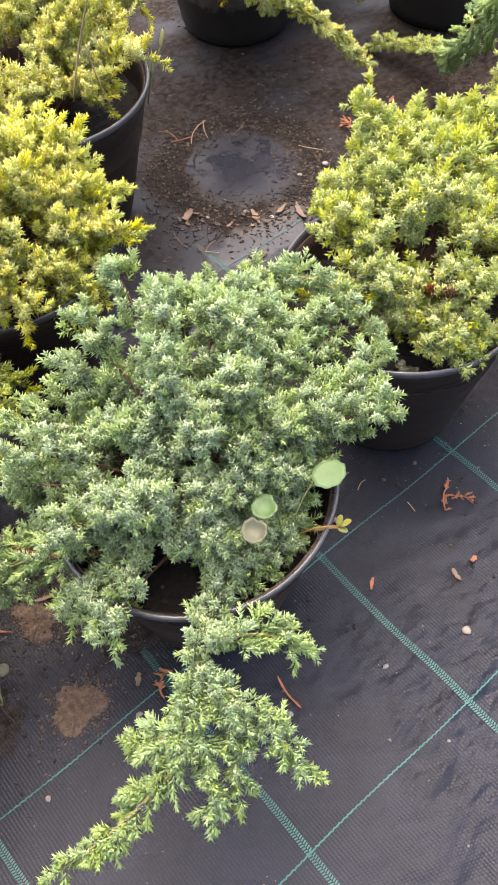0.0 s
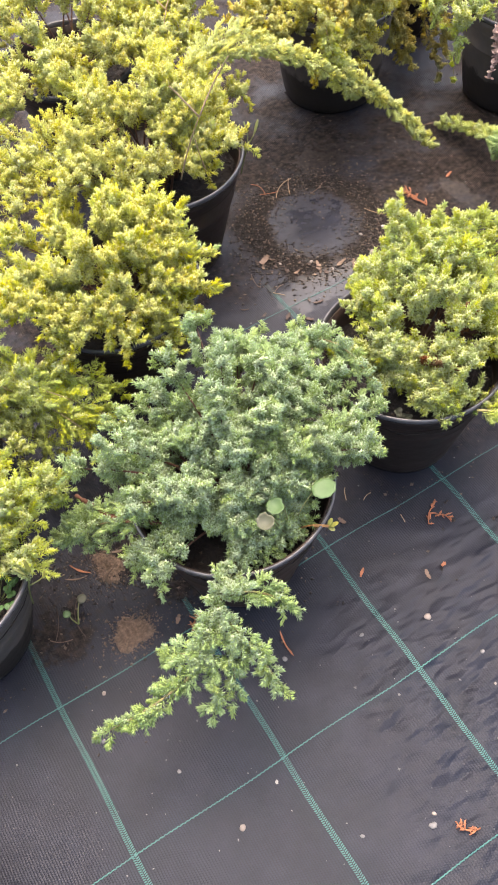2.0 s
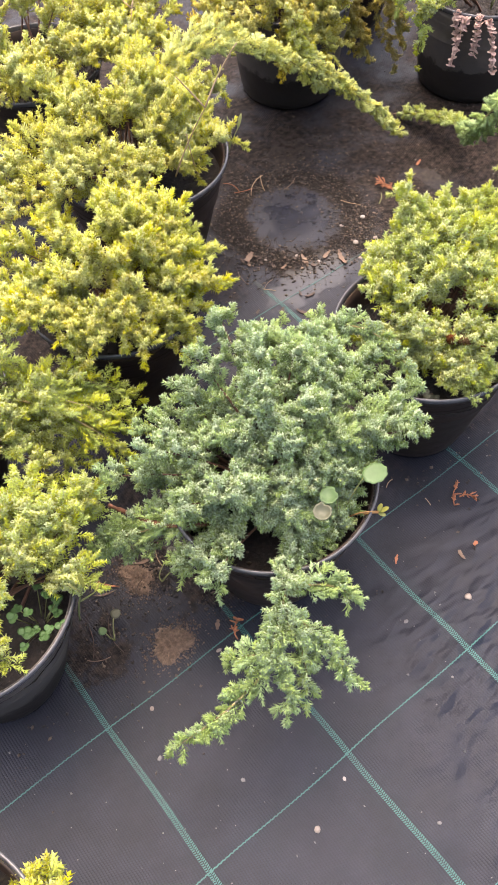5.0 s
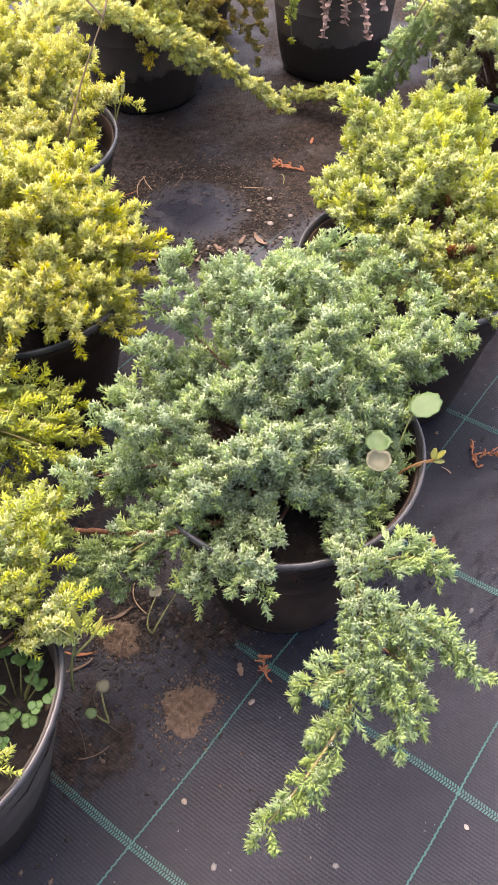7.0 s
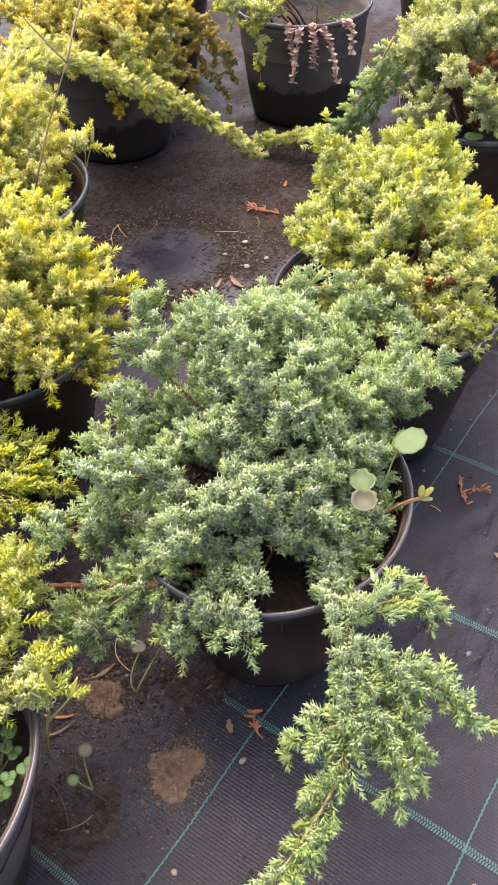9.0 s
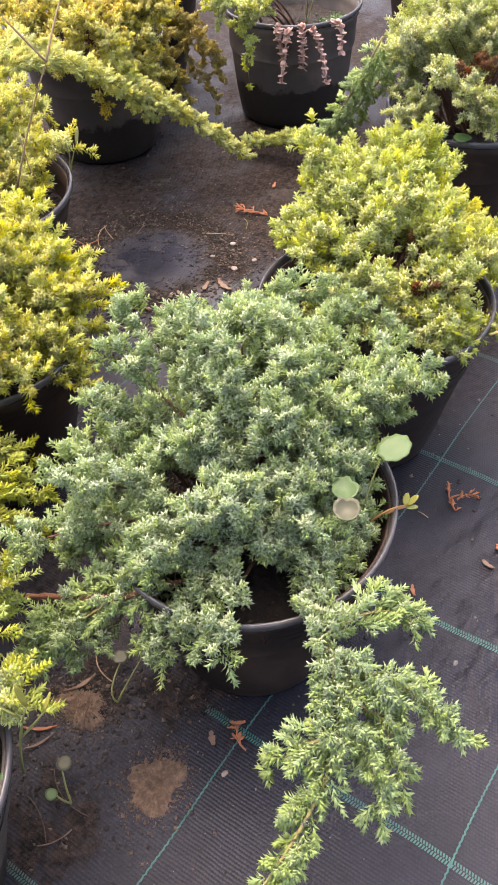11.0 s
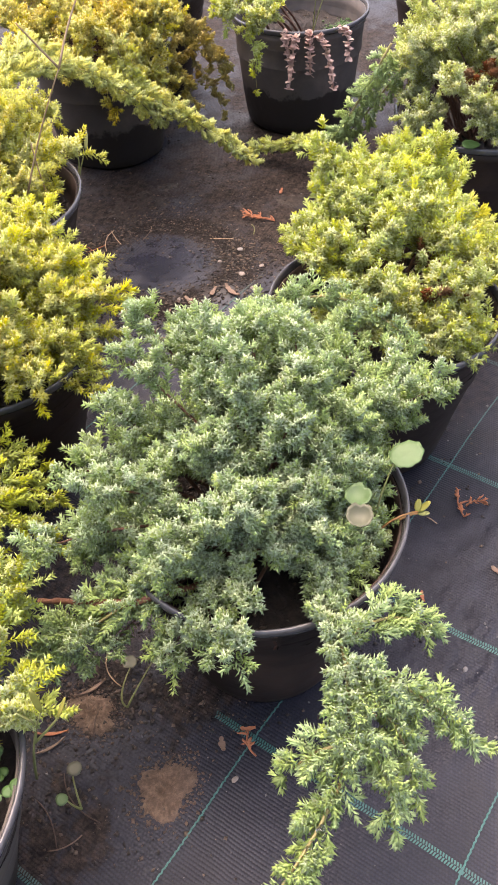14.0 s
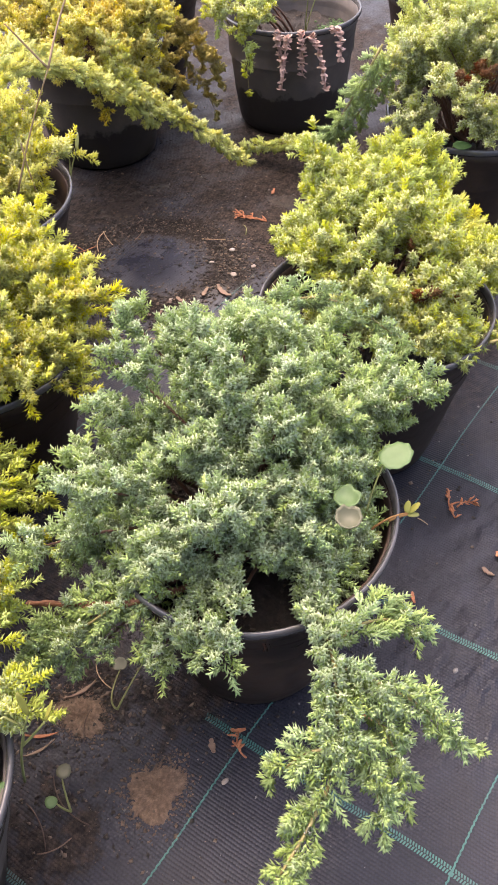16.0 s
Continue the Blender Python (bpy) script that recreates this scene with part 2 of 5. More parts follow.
def fabric_material():
    """Woven black ground cover: flat tapes over and under, dusty and damp in patches, with soil rubbed in between the pots."""
    m, ns, ls, b = material("woven_ground_cover")
    pos = place(ns)
    sep = ns.new("ShaderNodeSeparateXYZ")
    ls.new(pos, sep.inputs[0])
    wob = calc(ns, ls, "MULTIPLY_ADD", noisy(ns, ls, 45, 2, 0.5), 0.002, 0)
    xx, yy = calc(ns, ls, "ADD", sep.outputs[0], wob), calc(ns, ls, "ADD", sep.outputs[1], wob)
    warp = calc(ns, ls, "ABSOLUTE", calc(ns, ls, "SINE", calc(ns, ls, "MULTIPLY", xx, math.pi / 0.0024)))
    cross = calc(ns, ls, "SINE", calc(ns, ls, "MULTIPLY", yy, 2 * math.pi / 0.0020))
    side = calc(ns, ls, "SIGN", calc(ns, ls, "SINE", calc(ns, ls, "MULTIPLY", xx, math.pi / 0.0024)))
    weave = calc(ns, ls, "MULTIPLY_ADD", calc(ns, ls, "MULTIPLY", cross, side), 0.35, warp)
    soil, far, ring = soil_film(ns, ls, sep)
    grey = mixed(ns, ls, stepped(ns, ls, noisy(ns, ls, 22, 7, 0.65), 0.35, 0.75), (0.0080, 0.0098, 0.0172), (0.0145, 0.0172, 0.0285))
    grey = mixed(ns, ls, calc(ns, ls, "MULTIPLY", stepped(ns, ls, weave, 0.80, 0.20), 0.54), grey, (0.004, 0.004, 0.006))
    col = mixed(ns, ls, soil, grey, mixed(ns, ls, stepped(ns, ls, noisy(ns, ls, 130, 6, 0.75), 0.36, 0.68), (0.006, 0.0046, 0.0038), (0.056, 0.041, 0.032)))
    col = mixed(ns, ls, calc(ns, ls, "MULTIPLY", stepped(ns, ls, weave, 0.65, 0.1), calc(ns, ls, "MULTIPLY", soil, 0.45)), col, (0.006, 0.005, 0.005))
    col = mixed(ns, ls, calc(ns, ls, "MULTIPLY", ring, 0.85), col, mixed(ns, ls, stepped(ns, ls, noisy(ns, ls, 160, 6, 0.75), 0.40, 0.72), (0.0045, 0.0034, 0.0030), (0.026, 0.018, 0.014)))
    ls.new(col, b.inputs["Base Color"])
    # water standing in the weave: in the pot's print, on the bare strip before it and in one puddle
    pools = []
    for cx, cy, rx, ry in ((0.360, 0.458, 0.070, 0.028), (0.415, 0.558, 0.064, 0.060), (0.612, 0.486, 0.020, 0.052), (0.445, 0.430, 0.05, 0.022), (0.50, 0.66, 0.06, 0.04)):
        ex = calc(ns, ls, "MULTIPLY", calc(ns, ls, "ADD", sep.outputs[0], -cx), 1 / rx)
        ey = calc(ns, ls, "MULTIPLY", calc(ns, ls, "ADD", sep.outputs[1], -cy), 1 / ry)
        pools.append(calc(ns, ls, "SQRT", calc(ns, ls, "ADD", calc(ns, ls, "MULTIPLY", ex, ex), calc(ns, ls, "MULTIPLY", ey, ey))))
    pool = functools.reduce(lambda p, q: calc(ns, ls, "MINIMUM", p, q), pools)
    wet = stepped(ns, ls, calc(ns, ls, "ADD", pool, calc(ns, ls, "MULTIPLY_ADD", noisy(ns, ls, 34, 6, 0.68), 3.4, -1.7)), 1.05, 0.55)
    strip_wet = stepped(ns, ls, calc(ns, ls, "ADD", pools[0], calc(ns, ls, "MULTIPLY_ADD", noisy(ns, ls, 40, 6, 0.68), 2.4, -1.2)), 1.2, 0.85)
    damp = calc(ns, ls, "MULTIPLY", stepped(ns, ls, noisy(ns, ls, 7.5, 5, 0.6), 0.46, 0.60), far)
    rough = calc(ns, ls, "MULTIPLY_ADD", soil, 0.22, calc(ns, ls, "MULTIPLY_ADD", damp, -0.05, 0.49))
    ls.new(calc(ns, ls, "MULTIPLY", rough, calc(ns, ls, "MULTIPLY_ADD", wet, -0.40, 1.0)), b.inputs["Roughness"])
    ls.new(calc(ns, ls, "MAXIMUM", calc(ns, ls, "MULTIPLY_ADD", soil, -0.20, 0.27), calc(ns, ls, "MAXIMUM", calc(ns, ls, "MULTIPLY", wet, 0.27), calc(ns, ls, "MULTIPLY", strip_wet, 0.45))), b.inputs["Specular IOR Level"])
    h = calc(ns, ls, "ADD", weave, calc(ns, ls, "MULTIPLY", noisy(ns, ls, 260, 5, 0.7), calc(ns, ls, "MULTIPLY_ADD", soil, 3.0, 0.3)))
    strip = calc(ns, ls, "MULTIPLY", stepped(ns, ls, sep.outputs[1], 0.16, 0.0), stepped(ns, ls, sep.outputs[0], -0.02, 0.16))
    strip = calc(ns, ls, "MULTIPLY", strip, calc(ns, ls, "MULTIPLY", stepped(ns, ls, sep.outputs[0], 1.3, 0.7), stepped(ns, ls, sep.outputs[1], -0.9, -0.4)))
    dents = ns.new("ShaderNodeMapping")
    ls.new(pos, dents.inputs[0])
    dents.inputs["Rotation"].default_value, dents.inputs["Scale"].default_value = (0, 0, radians(62)), (26, 58, 1)
    crease = calc(ns, ls, "MULTIPLY", noisy(ns, ls, 1.0, 2, 0.45, dents.outputs[0]), calc(ns, ls, "MULTIPLY_ADD", strip, 30.0, 1.0))
    relief = calc(ns, ls, "MULTIPLY_ADD", calc(ns, ls, "MULTIPLY", h, calc(ns, ls, "MULTIPLY_ADD", calc(ns, ls, "MAXIMUM", wet, strip_wet), -0.8, 1.0)), 0.46, crease)
    bumped(ns, ls, b, relief, 0.7, 0.0007)
    return m


FABRIC = fabric_material()
BARK = bark_material("dark_bark", (0.040, 0.018, 0.010), (0.130, 0.055, 0.028))
REDBARK = bark_material("peeling_red_bark", (0.07, 0.028, 0.014), (0.26, 0.105, 0.05))
TWIG = plain_material("young_twig", (0.17, 0.13, 0.05), (0.30, 0.27, 0.10), 200, 0.6)
PLASTIC = plastic_material()
DUSTY = plastic_material("dusty_pot_plastic", (0.060, 0.055, 0.052), (0.165, 0.135, 0.115), 0.055)
RIM = rim_material()
POTTING = soil_material("potting_soil", (0.006, 0.0043, 0.0034), (0.030, 0.020, 0.014), 240)
MUD = soil_material("dried_mud", (0.068, 0.044, 0.030), (0.216, 0.148, 0.100), 230)
CRUMB = crumb_material("soil_crumbs", (0.011, 0.008, 0.006), (0.13, 0.092, 0.064))
TEAL = thread_material()
STONE = plain_material("pale_stone", (0.116, 0.089, 0.074), (0.253, 0.221, 0.190), 130, 0.7)
GREYSTONE = plain_material("grey_stone", (0.075, 0.075, 0.075), (0.180, 0.173, 0.165), 130, 0.7)
WHITESTONE = plain_material("white_stone", (0.19, 0.17, 0.155), (0.31, 0.285, 0.26), 130, 0.6)
RUST = plain_material("dead_foliage", (0.176, 0.056, 0.024), (0.384, 0.152, 0.068), 220, 0.75)
CHIP = plain_material("wood_chip", (0.075, 0.046, 0.030), (0.196, 0.130, 0.089), 150, 0.75)
STRAW = plain_material("dry_straw", (0.240, 0.150, 0.083), (0.413, 0.300, 0.180), 150, 0.7)
DARKCHIP = plain_material("rotten_leaf", (0.018, 0.012, 0.009), (0.085, 0.050, 0.034), 180, 0.75)
STALK = leaf_material("green_stalk", (0.128, 0.152, 0.048), (0.208, 0.224, 0.080))
ORANGE = leaf_material("orange_stalk", (0.270, 0.120, 0.038), (0.315, 0.180, 0.060))
LEAF = leaf_material("weed_leaf", (0.050, 0.105, 0.029), (0.094, 0.161, 0.060))
DULL = leaf_material("dull_leaf", (0.056, 0.065, 0.037), (0.105, 0.105, 0.071))
WAN = leaf_material("wan_leaf", (0.061, 0.074, 0.035), (0.107, 0.102, 0.065))
DARKLEAF = leaf_material("clover_leaf", (0.030, 0.084, 0.018), (0.066, 0.144, 0.036))
BUD = leaf_material("yellow_bud", (0.192, 0.216, 0.040), (0.336, 0.304, 0.064))
PINK = leaf_material("pink_leaf", (0.360, 0.209, 0.169), (0.533, 0.382, 0.324))


# ---------------------------------------------------------------- mesh helpers
def shade(mesh, smooth=True):
    mesh.polygons.foreach_set("use_smooth", [smooth] * len(mesh.polygons))


def raw_mesh(name, verts, faces, mat, smooth=True):
    me = bpy.data.meshes.new(name)
    me.from_pydata([tuple(v) for v in verts], [], faces)
    me.materials.append(mat)
    shade(me, smooth)
    me.update()
    return me


def quick_mesh(name, verts, tris, mat):
    """A mesh of triangles from numpy arrays."""
    me = bpy.data.meshes.new(name)
    me.vertices.add(len(verts))
    me.vertices.foreach_set("co", np.ascontiguousarray(verts, dtype=np.float32).ravel())
    me.loops.add(tris.size)
    me.loops.foreach_set("vertex_index", np.ascontiguousarray(tris, dtype=np.int32).ravel())
    me.polygons.add(len(tris))
    me.polygons.foreach_set("loop_start", np.arange(0, tris.size, 3, dtype=np.int32))
    me.materials.append(mat)
    me.update(calc_edges=True)
    return me


def part(name, data, parent, label=""):
    ob = new(name, data)
    ob.parent = parent
    return tagged(ob, label)


def thing(name, x, y, z, label, category, group="", turn=0.0):
    ob = new(name)
    ob.empty_display_size = 0.02
    ob.matrix_world = pose(x, y, z, 0, 0, turn)
    return tagged(ob, label, category, group)


def lathe(name, profile, mat, steps=72, wobble=0.0, seed=0.0, closed=False):
    verts, faces = [], []
    for i in range(steps):
        a = 2 * math.pi * i / steps
        w = 1 + wobble * (math.sin(2 * a + seed) + 0.6 * math.sin(3 * a + 2.3 * seed) + 0.3 * math.sin(7 * a + seed))
        dz = 0.10 * wobble * math.sin(2 * a + 1.7 * seed + 1)
        for r, z in profile:
            verts.append((r * w * math.cos(a), r * w * math.sin(a), z + dz * min(1, z / 0.1)))
    n = len(profile)
    for i in range(steps):
        j = (i + 1) % steps
        for k in range(n if closed else n - 1):
            l = (k + 1) % n
            faces.append((i * n + k, j * n + k, j * n + l, i * n + l))
    return raw_mesh(name, verts, faces, mat)


def tube(name, points, radii, mat, sides=8):
    """A tapered tube along a line of points."""
    pts = [Vector(p) for p in points]
    verts, faces = [], []
    for i, p in enumerate(pts):
        d = (pts[min(i + 1, len(pts) - 1)] - pts[max(i - 1, 0)]).normalized()
        u = d.cross(Vector((0.31, 0.17, 0.93))).normalized()
        v = d.cross(u)
        for k in range(sides):
            a = 2 * math.pi * k / sides
            verts.append(p + radii[i] * (math.cos(a) * u + math.sin(a) * v))
    for i in range(len(pts) - 1):
        for k in range(sides):
            l = (k + 1) % sides
            faces.append((i * sides + k, i * sides + l, (i + 1) * sides + l, (i + 1) * sides + k))
    faces.append(tuple(range(sides))[::-1])
    faces.append(tuple(range((len(pts) - 1) * sides, len(pts) * sides)))
    return raw_mesh(name, verts, faces, mat)


def bend(a, b, c, n):
    """n points on the curve from a to c that is drawn towards b."""
    a, b, c = Vector(a), Vector(b), Vector(c)
    return [(1 - s) ** 2 * a + 2 * s * (1 - s) * b + s * s * c for s in (i / (n - 1) for i in range(n))]


def ground_height(x, y):
    """Low ripples of the loose sheet, strongest in the open strip."""
    open_strip = np.clip((0.12 - y) / 0.15, 0, 1) * np.clip((x + 0.05) / 0.15, 0, 1)
    r = (np.sin(38 * x + 60 * y + 1.1 * np.sin(23 * x)) + np.sin(95 * x - 70 * y + 1.7 * np.sin(31 * y)) * 0.6
         + np.sin(150 * x + 120 * y + 2 * np.sin(47 * x - 20 * y)) * 0.45)
    near = np.clip((1.1 - np.hypot(x - 0.5, y - 0.45)) / 0.25, 0, 1)
    return r * (0.0003 + 0.0006 * open_strip) * near - 0.0006


# ---------------------------------------------------------------- ground
def build_ground():
    fx, fy = np.arange(-0.62, 1.66, 0.010), np.arange(-0.66, 1.56, 0.010)
    far = np.array([0.05, 0.2, 0.6, 1.5, 4, 12, 40, 120])
    xs = np.concatenate([fx[0] - far[::-1], fx, fx[-1] + far])
    ys = np.concatenate([fy[0] - far[::-1], fy, fy[-1] + far])
    X, Y = np.meshgrid(xs, ys, indexing="ij")
    V = np.stack([X, Y, ground_height(X, Y)], -1).reshape(-1, 3)
    nx, ny = len(xs), len(ys)
    i, j = np.meshgrid(np.arange(nx - 1), np.arange(ny - 1), indexing="ij")
    a = (i * ny + j).ravel()
    T = np.concatenate([np.stack([a, a + ny, a + ny + 1], 1), np.stack([a, a + ny + 1, a + 1], 1)])
    me = quick_mesh("ground", V, T, FABRIC)
    shade(me)
    ob = new("ground", me)
    return tagged(ob, "black woven ground cover fabric, damp and dusty, with teal lines", "ground", kind="structure")


ground = build_ground()
CELL = 0.15


def band_line(x, y_end):
    """A broad marking line along y: two columns of short cross stitches over a thin backing."""
    ys = np.arange(-1.2, y_end, 0.0019)
    V, T = [], []
    for c, off in enumerate((-0.00145, 0.00145)):
        skew = 0.0003 if c % 2 else -0.0003
        y0 = ys + (0.0009 if c % 2 else 0)
        cx = x + off + 0.0006 * np.sin(ys * 40 + x * 9)
        quad = []
        for dx, dy in ((-0.00125, -0.00055 - skew), (0.00125, -0.00055 + skew), (0.00125, 0.00055 + skew), (-0.00125, 0.00055 - skew)):
            px, py = cx + dx, y0 + dy
            quad.append(np.stack([px, py, ground_height(px, py) + 0.0010 - 0.0003 * (dx * off > 0)], -1))
        k = sum(len(v) for v in V)
        n = len(ys)
        V += quad
        base = k + np.arange(n)
        T.append(np.stack([base, base + n, base + 2 * n], 1))
        T.append(np.stack([base, base + 2 * n, base + 3 * n], 1))
    return quick_mesh("marking_band", np.concatenate(V), np.concatenate(T), TEAL)


def thin_line(y, x_end):
    """A thin marking line along x: one wavy thread."""
    xs = np.arange(-0.9, x_end, 0.0016)
    wave = 0.00035 * np.sin(xs * 2 * math.pi / 0.0042) + 0.0007 * np.sin(xs * 35 + y * 11)
    lift = 0.0010 + 0.0003 * np.cos(xs * 2 * math.pi / 0.0052)
    V = []
    for side in (-1, 0, 1):
        py = y + wave + side * 0.0006
        V.append(np.stack([xs, py, ground_height(xs, py) + lift - 0.0004 * abs(side)], -1))
    n = len(xs)
    b = np.arange(n - 1)
    T = []
    for r in (0, 1):
        T.append(np.stack([r * n + b, r * n + b + 1, (r + 1) * n + b + 1], 1))
        T.append(np.stack([r * n + b, (r + 1) * n + b + 1, (r + 1) * n + b], 1))
    return quick_mesh("marking_thread", np.concatenate(V), np.concatenate(T), TEAL)


for i in range(-6, 13):
    part("marking_band", band_line(CELL * i, {0: 0.183, 2: 0.50}.get(i, 0.40 if i < 3 else 0.33)), ground, "broad stitched teal line")
for i in range(-7, 4):
    part("marking_thread", thin_line(CELL * i, 1.8 if i < 2 else 0.75 if i < 3 else 0.46), ground, "thin wavy teal thread")


# ---------------------------------------------------------------- junipers
def frames_of(D):
    ref = np.where(np.abs(D[:, 2:3]) < 0.9, np.array([[0, 0, 1.0]]), np.array([[1.0, 0, 0]]))
    U = np.cross(D, ref)
    U /= np.linalg.norm(U, axis=1, keepdims=True)
    return U, np.cross(D, U)


def needle_mesh(rng, P, D, L, tone, dead, mat, needle=0.0050, width=0.0014, gap=0.0019, whorl=3, wide=70.0, narrow=24.0, fresh=0.0):
    """Awl-shaped, three-sided needles in whorls along shoots that start at P, run along D and are L long."""
    U, W = frames_of(D)
    steps = int(np.ceil(L.max() / gap))
    V, AGE, SH, DD = [], [], [], []
    sag = rng.uniform(-2.0, 5.0, len(P))[:, None] * np.array([[0, 0, 1.0]])
    for j in range(steps + 1):
        s = j * gap
        live = np.nonzero(L >= s - gap * 0.5)[0]
        if not len(live):
            break
        d, u, w, l = D[live], U[live], W[live], L[live]
        frac = np.clip(s / l, 0, 1)
        pos = P[live] + d * s + sag[live] * (s * s)
        turn0 = j * math.pi / whorl + rng.uniform(-0.2, 0.2, len(live)) + live * 1.7
        for k in range(whorl + 1):
            keep = (frac > 0.22) & ((k < whorl) | (frac > 0.80))
            if not keep.any():
                continue
            phi = turn0 + 2 * math.pi * k / np.where(frac > 0.80, whorl + 1, whorl) + rng.normal(0, 0.16, len(live))
            th = np.radians(wide - narrow * frac ** 2 + rng.normal(0, 6, len(live)))
            rad = np.cos(phi)[:, None] * u + np.sin(phi)[:, None] * w
            nd = np.cos(th)[:, None] * d + np.sin(th)[:, None] * rad
            nl = (needle * (1 - 0.30 * frac ** 2) * rng.uniform(0.8, 1.15, len(live)))[:, None]
            side = np.cross(d, nd)
            side /= np.linalg.norm(side, axis=1, keepdims=True) + 1e-9
            under = np.cross(side, nd)
            hw = width * 0.5
            mid = pos + 0.38 * nl * nd - under * hw * 0.25
            V.append(np.stack([pos + under * hw * 0.9, mid + side * hw, pos + nl * nd, mid - side * hw], 1)[keep].reshape(-1, 3))
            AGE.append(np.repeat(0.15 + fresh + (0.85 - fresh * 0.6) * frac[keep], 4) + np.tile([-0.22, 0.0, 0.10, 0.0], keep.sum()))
            SH.append(np.repeat(tone[live][keep], 4))
            DD.append(np.repeat(dead[live][keep], 4))
    V = np.concatenate(V)
    n = len(V) // 4
    b = np.arange(n) * 4
    T = np.concatenate([np.stack([b + 1, b + 2, b + 3], 1), np.stack([b, b + 2, b + 1], 1), np.stack([b, b + 3, b + 2], 1)])
    me = quick_mesh("foliage", V, T, mat)
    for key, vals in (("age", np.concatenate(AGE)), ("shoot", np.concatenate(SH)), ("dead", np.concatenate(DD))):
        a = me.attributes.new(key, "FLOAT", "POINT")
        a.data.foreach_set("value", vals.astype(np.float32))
    band = me.attributes.new("band", "FLOAT", "FACE")
    band.data.foreach_set("value", np.concatenate([np.ones(n), np.zeros(2 * n)]).astype(np.float32))
    return me


def unit(v):
    return v / (np.linalg.norm(v, axis=-1, keepdims=True) + 1e-9)


def branch(owner, rng, a, b, c, mat, reach=0.024, shoots=30, start=0.4, slim=False, needle=0.0050, width=0.0014, whorl=3, gap=0.0019, twigs=3, wither=0.0, opening=(70.0, 24.0), rise=0.5, thick=0.0026, label=""):
    """A woody branch from a by way of b to c, with leafy shoots on its outer part, as a part of owner."""
    pts = np.array([tuple(p) for p in bend(a, b, c, 12)])
    wood = part("branch", tube("branch", pts, [thick * (1 - 0.75 * i / 11) for i in range(12)], TWIG if slim else BARK, 6), owner, label)
    s = start + (1 - start) * rng.uniform(0, 1, shoots) ** (0.9 if slim else 0.55)
    if slim:
        s = start + (1 - start) * (np.arange(shoots)[::-1] + rng.uniform(-0.4, 0.4, shoots)) / shoots
    s[: 2 if slim else max(2, shoots // 8)] = 1.0
    i0 = np.clip((s * 11).astype(int), 0, 10)
    f = (s * 11 - i0)[:, None]
    P = pts[i0] * (1 - f) + pts[i0 + 1] * f
    Tn = unit(pts[i0 + 1] - pts[i0])
    U, W = frames_of(Tn)
    ang = rng.uniform(0, 2 * math.pi, shoots)
    R = np.cos(ang)[:, None] * U + np.sin(ang)[:, None] * W
    ahead = rng.uniform(0.9, 1.9, shoots)[:, None] if slim else rng.uniform(0.1, 0.8, shoots)[:, None]
    out = unit(P - np.array([0, 0, 0.07]))
    D = unit(R + ahead * Tn + np.array([0, 0, 0.15 if slim else rise]) + (0.0 if slim else 0.45) * out)
    L = reach * rng.uniform(0.55, 1.1, shoots) * (1 - (0.4 if slim else 0.2) * s)
    end = s >= 0.999
    D[end] = unit(Tn[end] + rng.normal(0, 0.12 if slim else 0.45, (end.sum(), 3)))
    tone = rng.uniform(0, 1, shoots)
    dead = (rng.uniform(0, 1, shoots) < (0 if slim else 0.5) * np.clip(0.55 - s, 0, 1)).astype(float)
    if wither:
        dead[:] = wither
    k = twigs
    P2 = np.repeat(P, k, 0) + np.repeat(D * L[:, None], k, 0) * rng.uniform(0.35, 0.8, (shoots * k, 1))
    D2 = unit(np.repeat(D, k, 0) + rng.normal(0, 0.45, (shoots * k, 3)) + np.array([0, 0, 0.12]))
    L2 = np.repeat(L, k) * rng.uniform(0.32, 0.55, shoots * k)
    PP, DDr, LL = np.concatenate([P, P2]), np.concatenate([D, D2]), np.concatenate([L, L2])
    tt, dd = np.concatenate([tone, np.repeat(tone, k)]), np.concatenate([dead, np.repeat(dead, k)])
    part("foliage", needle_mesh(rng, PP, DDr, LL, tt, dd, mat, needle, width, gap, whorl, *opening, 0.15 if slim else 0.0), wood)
    return wood


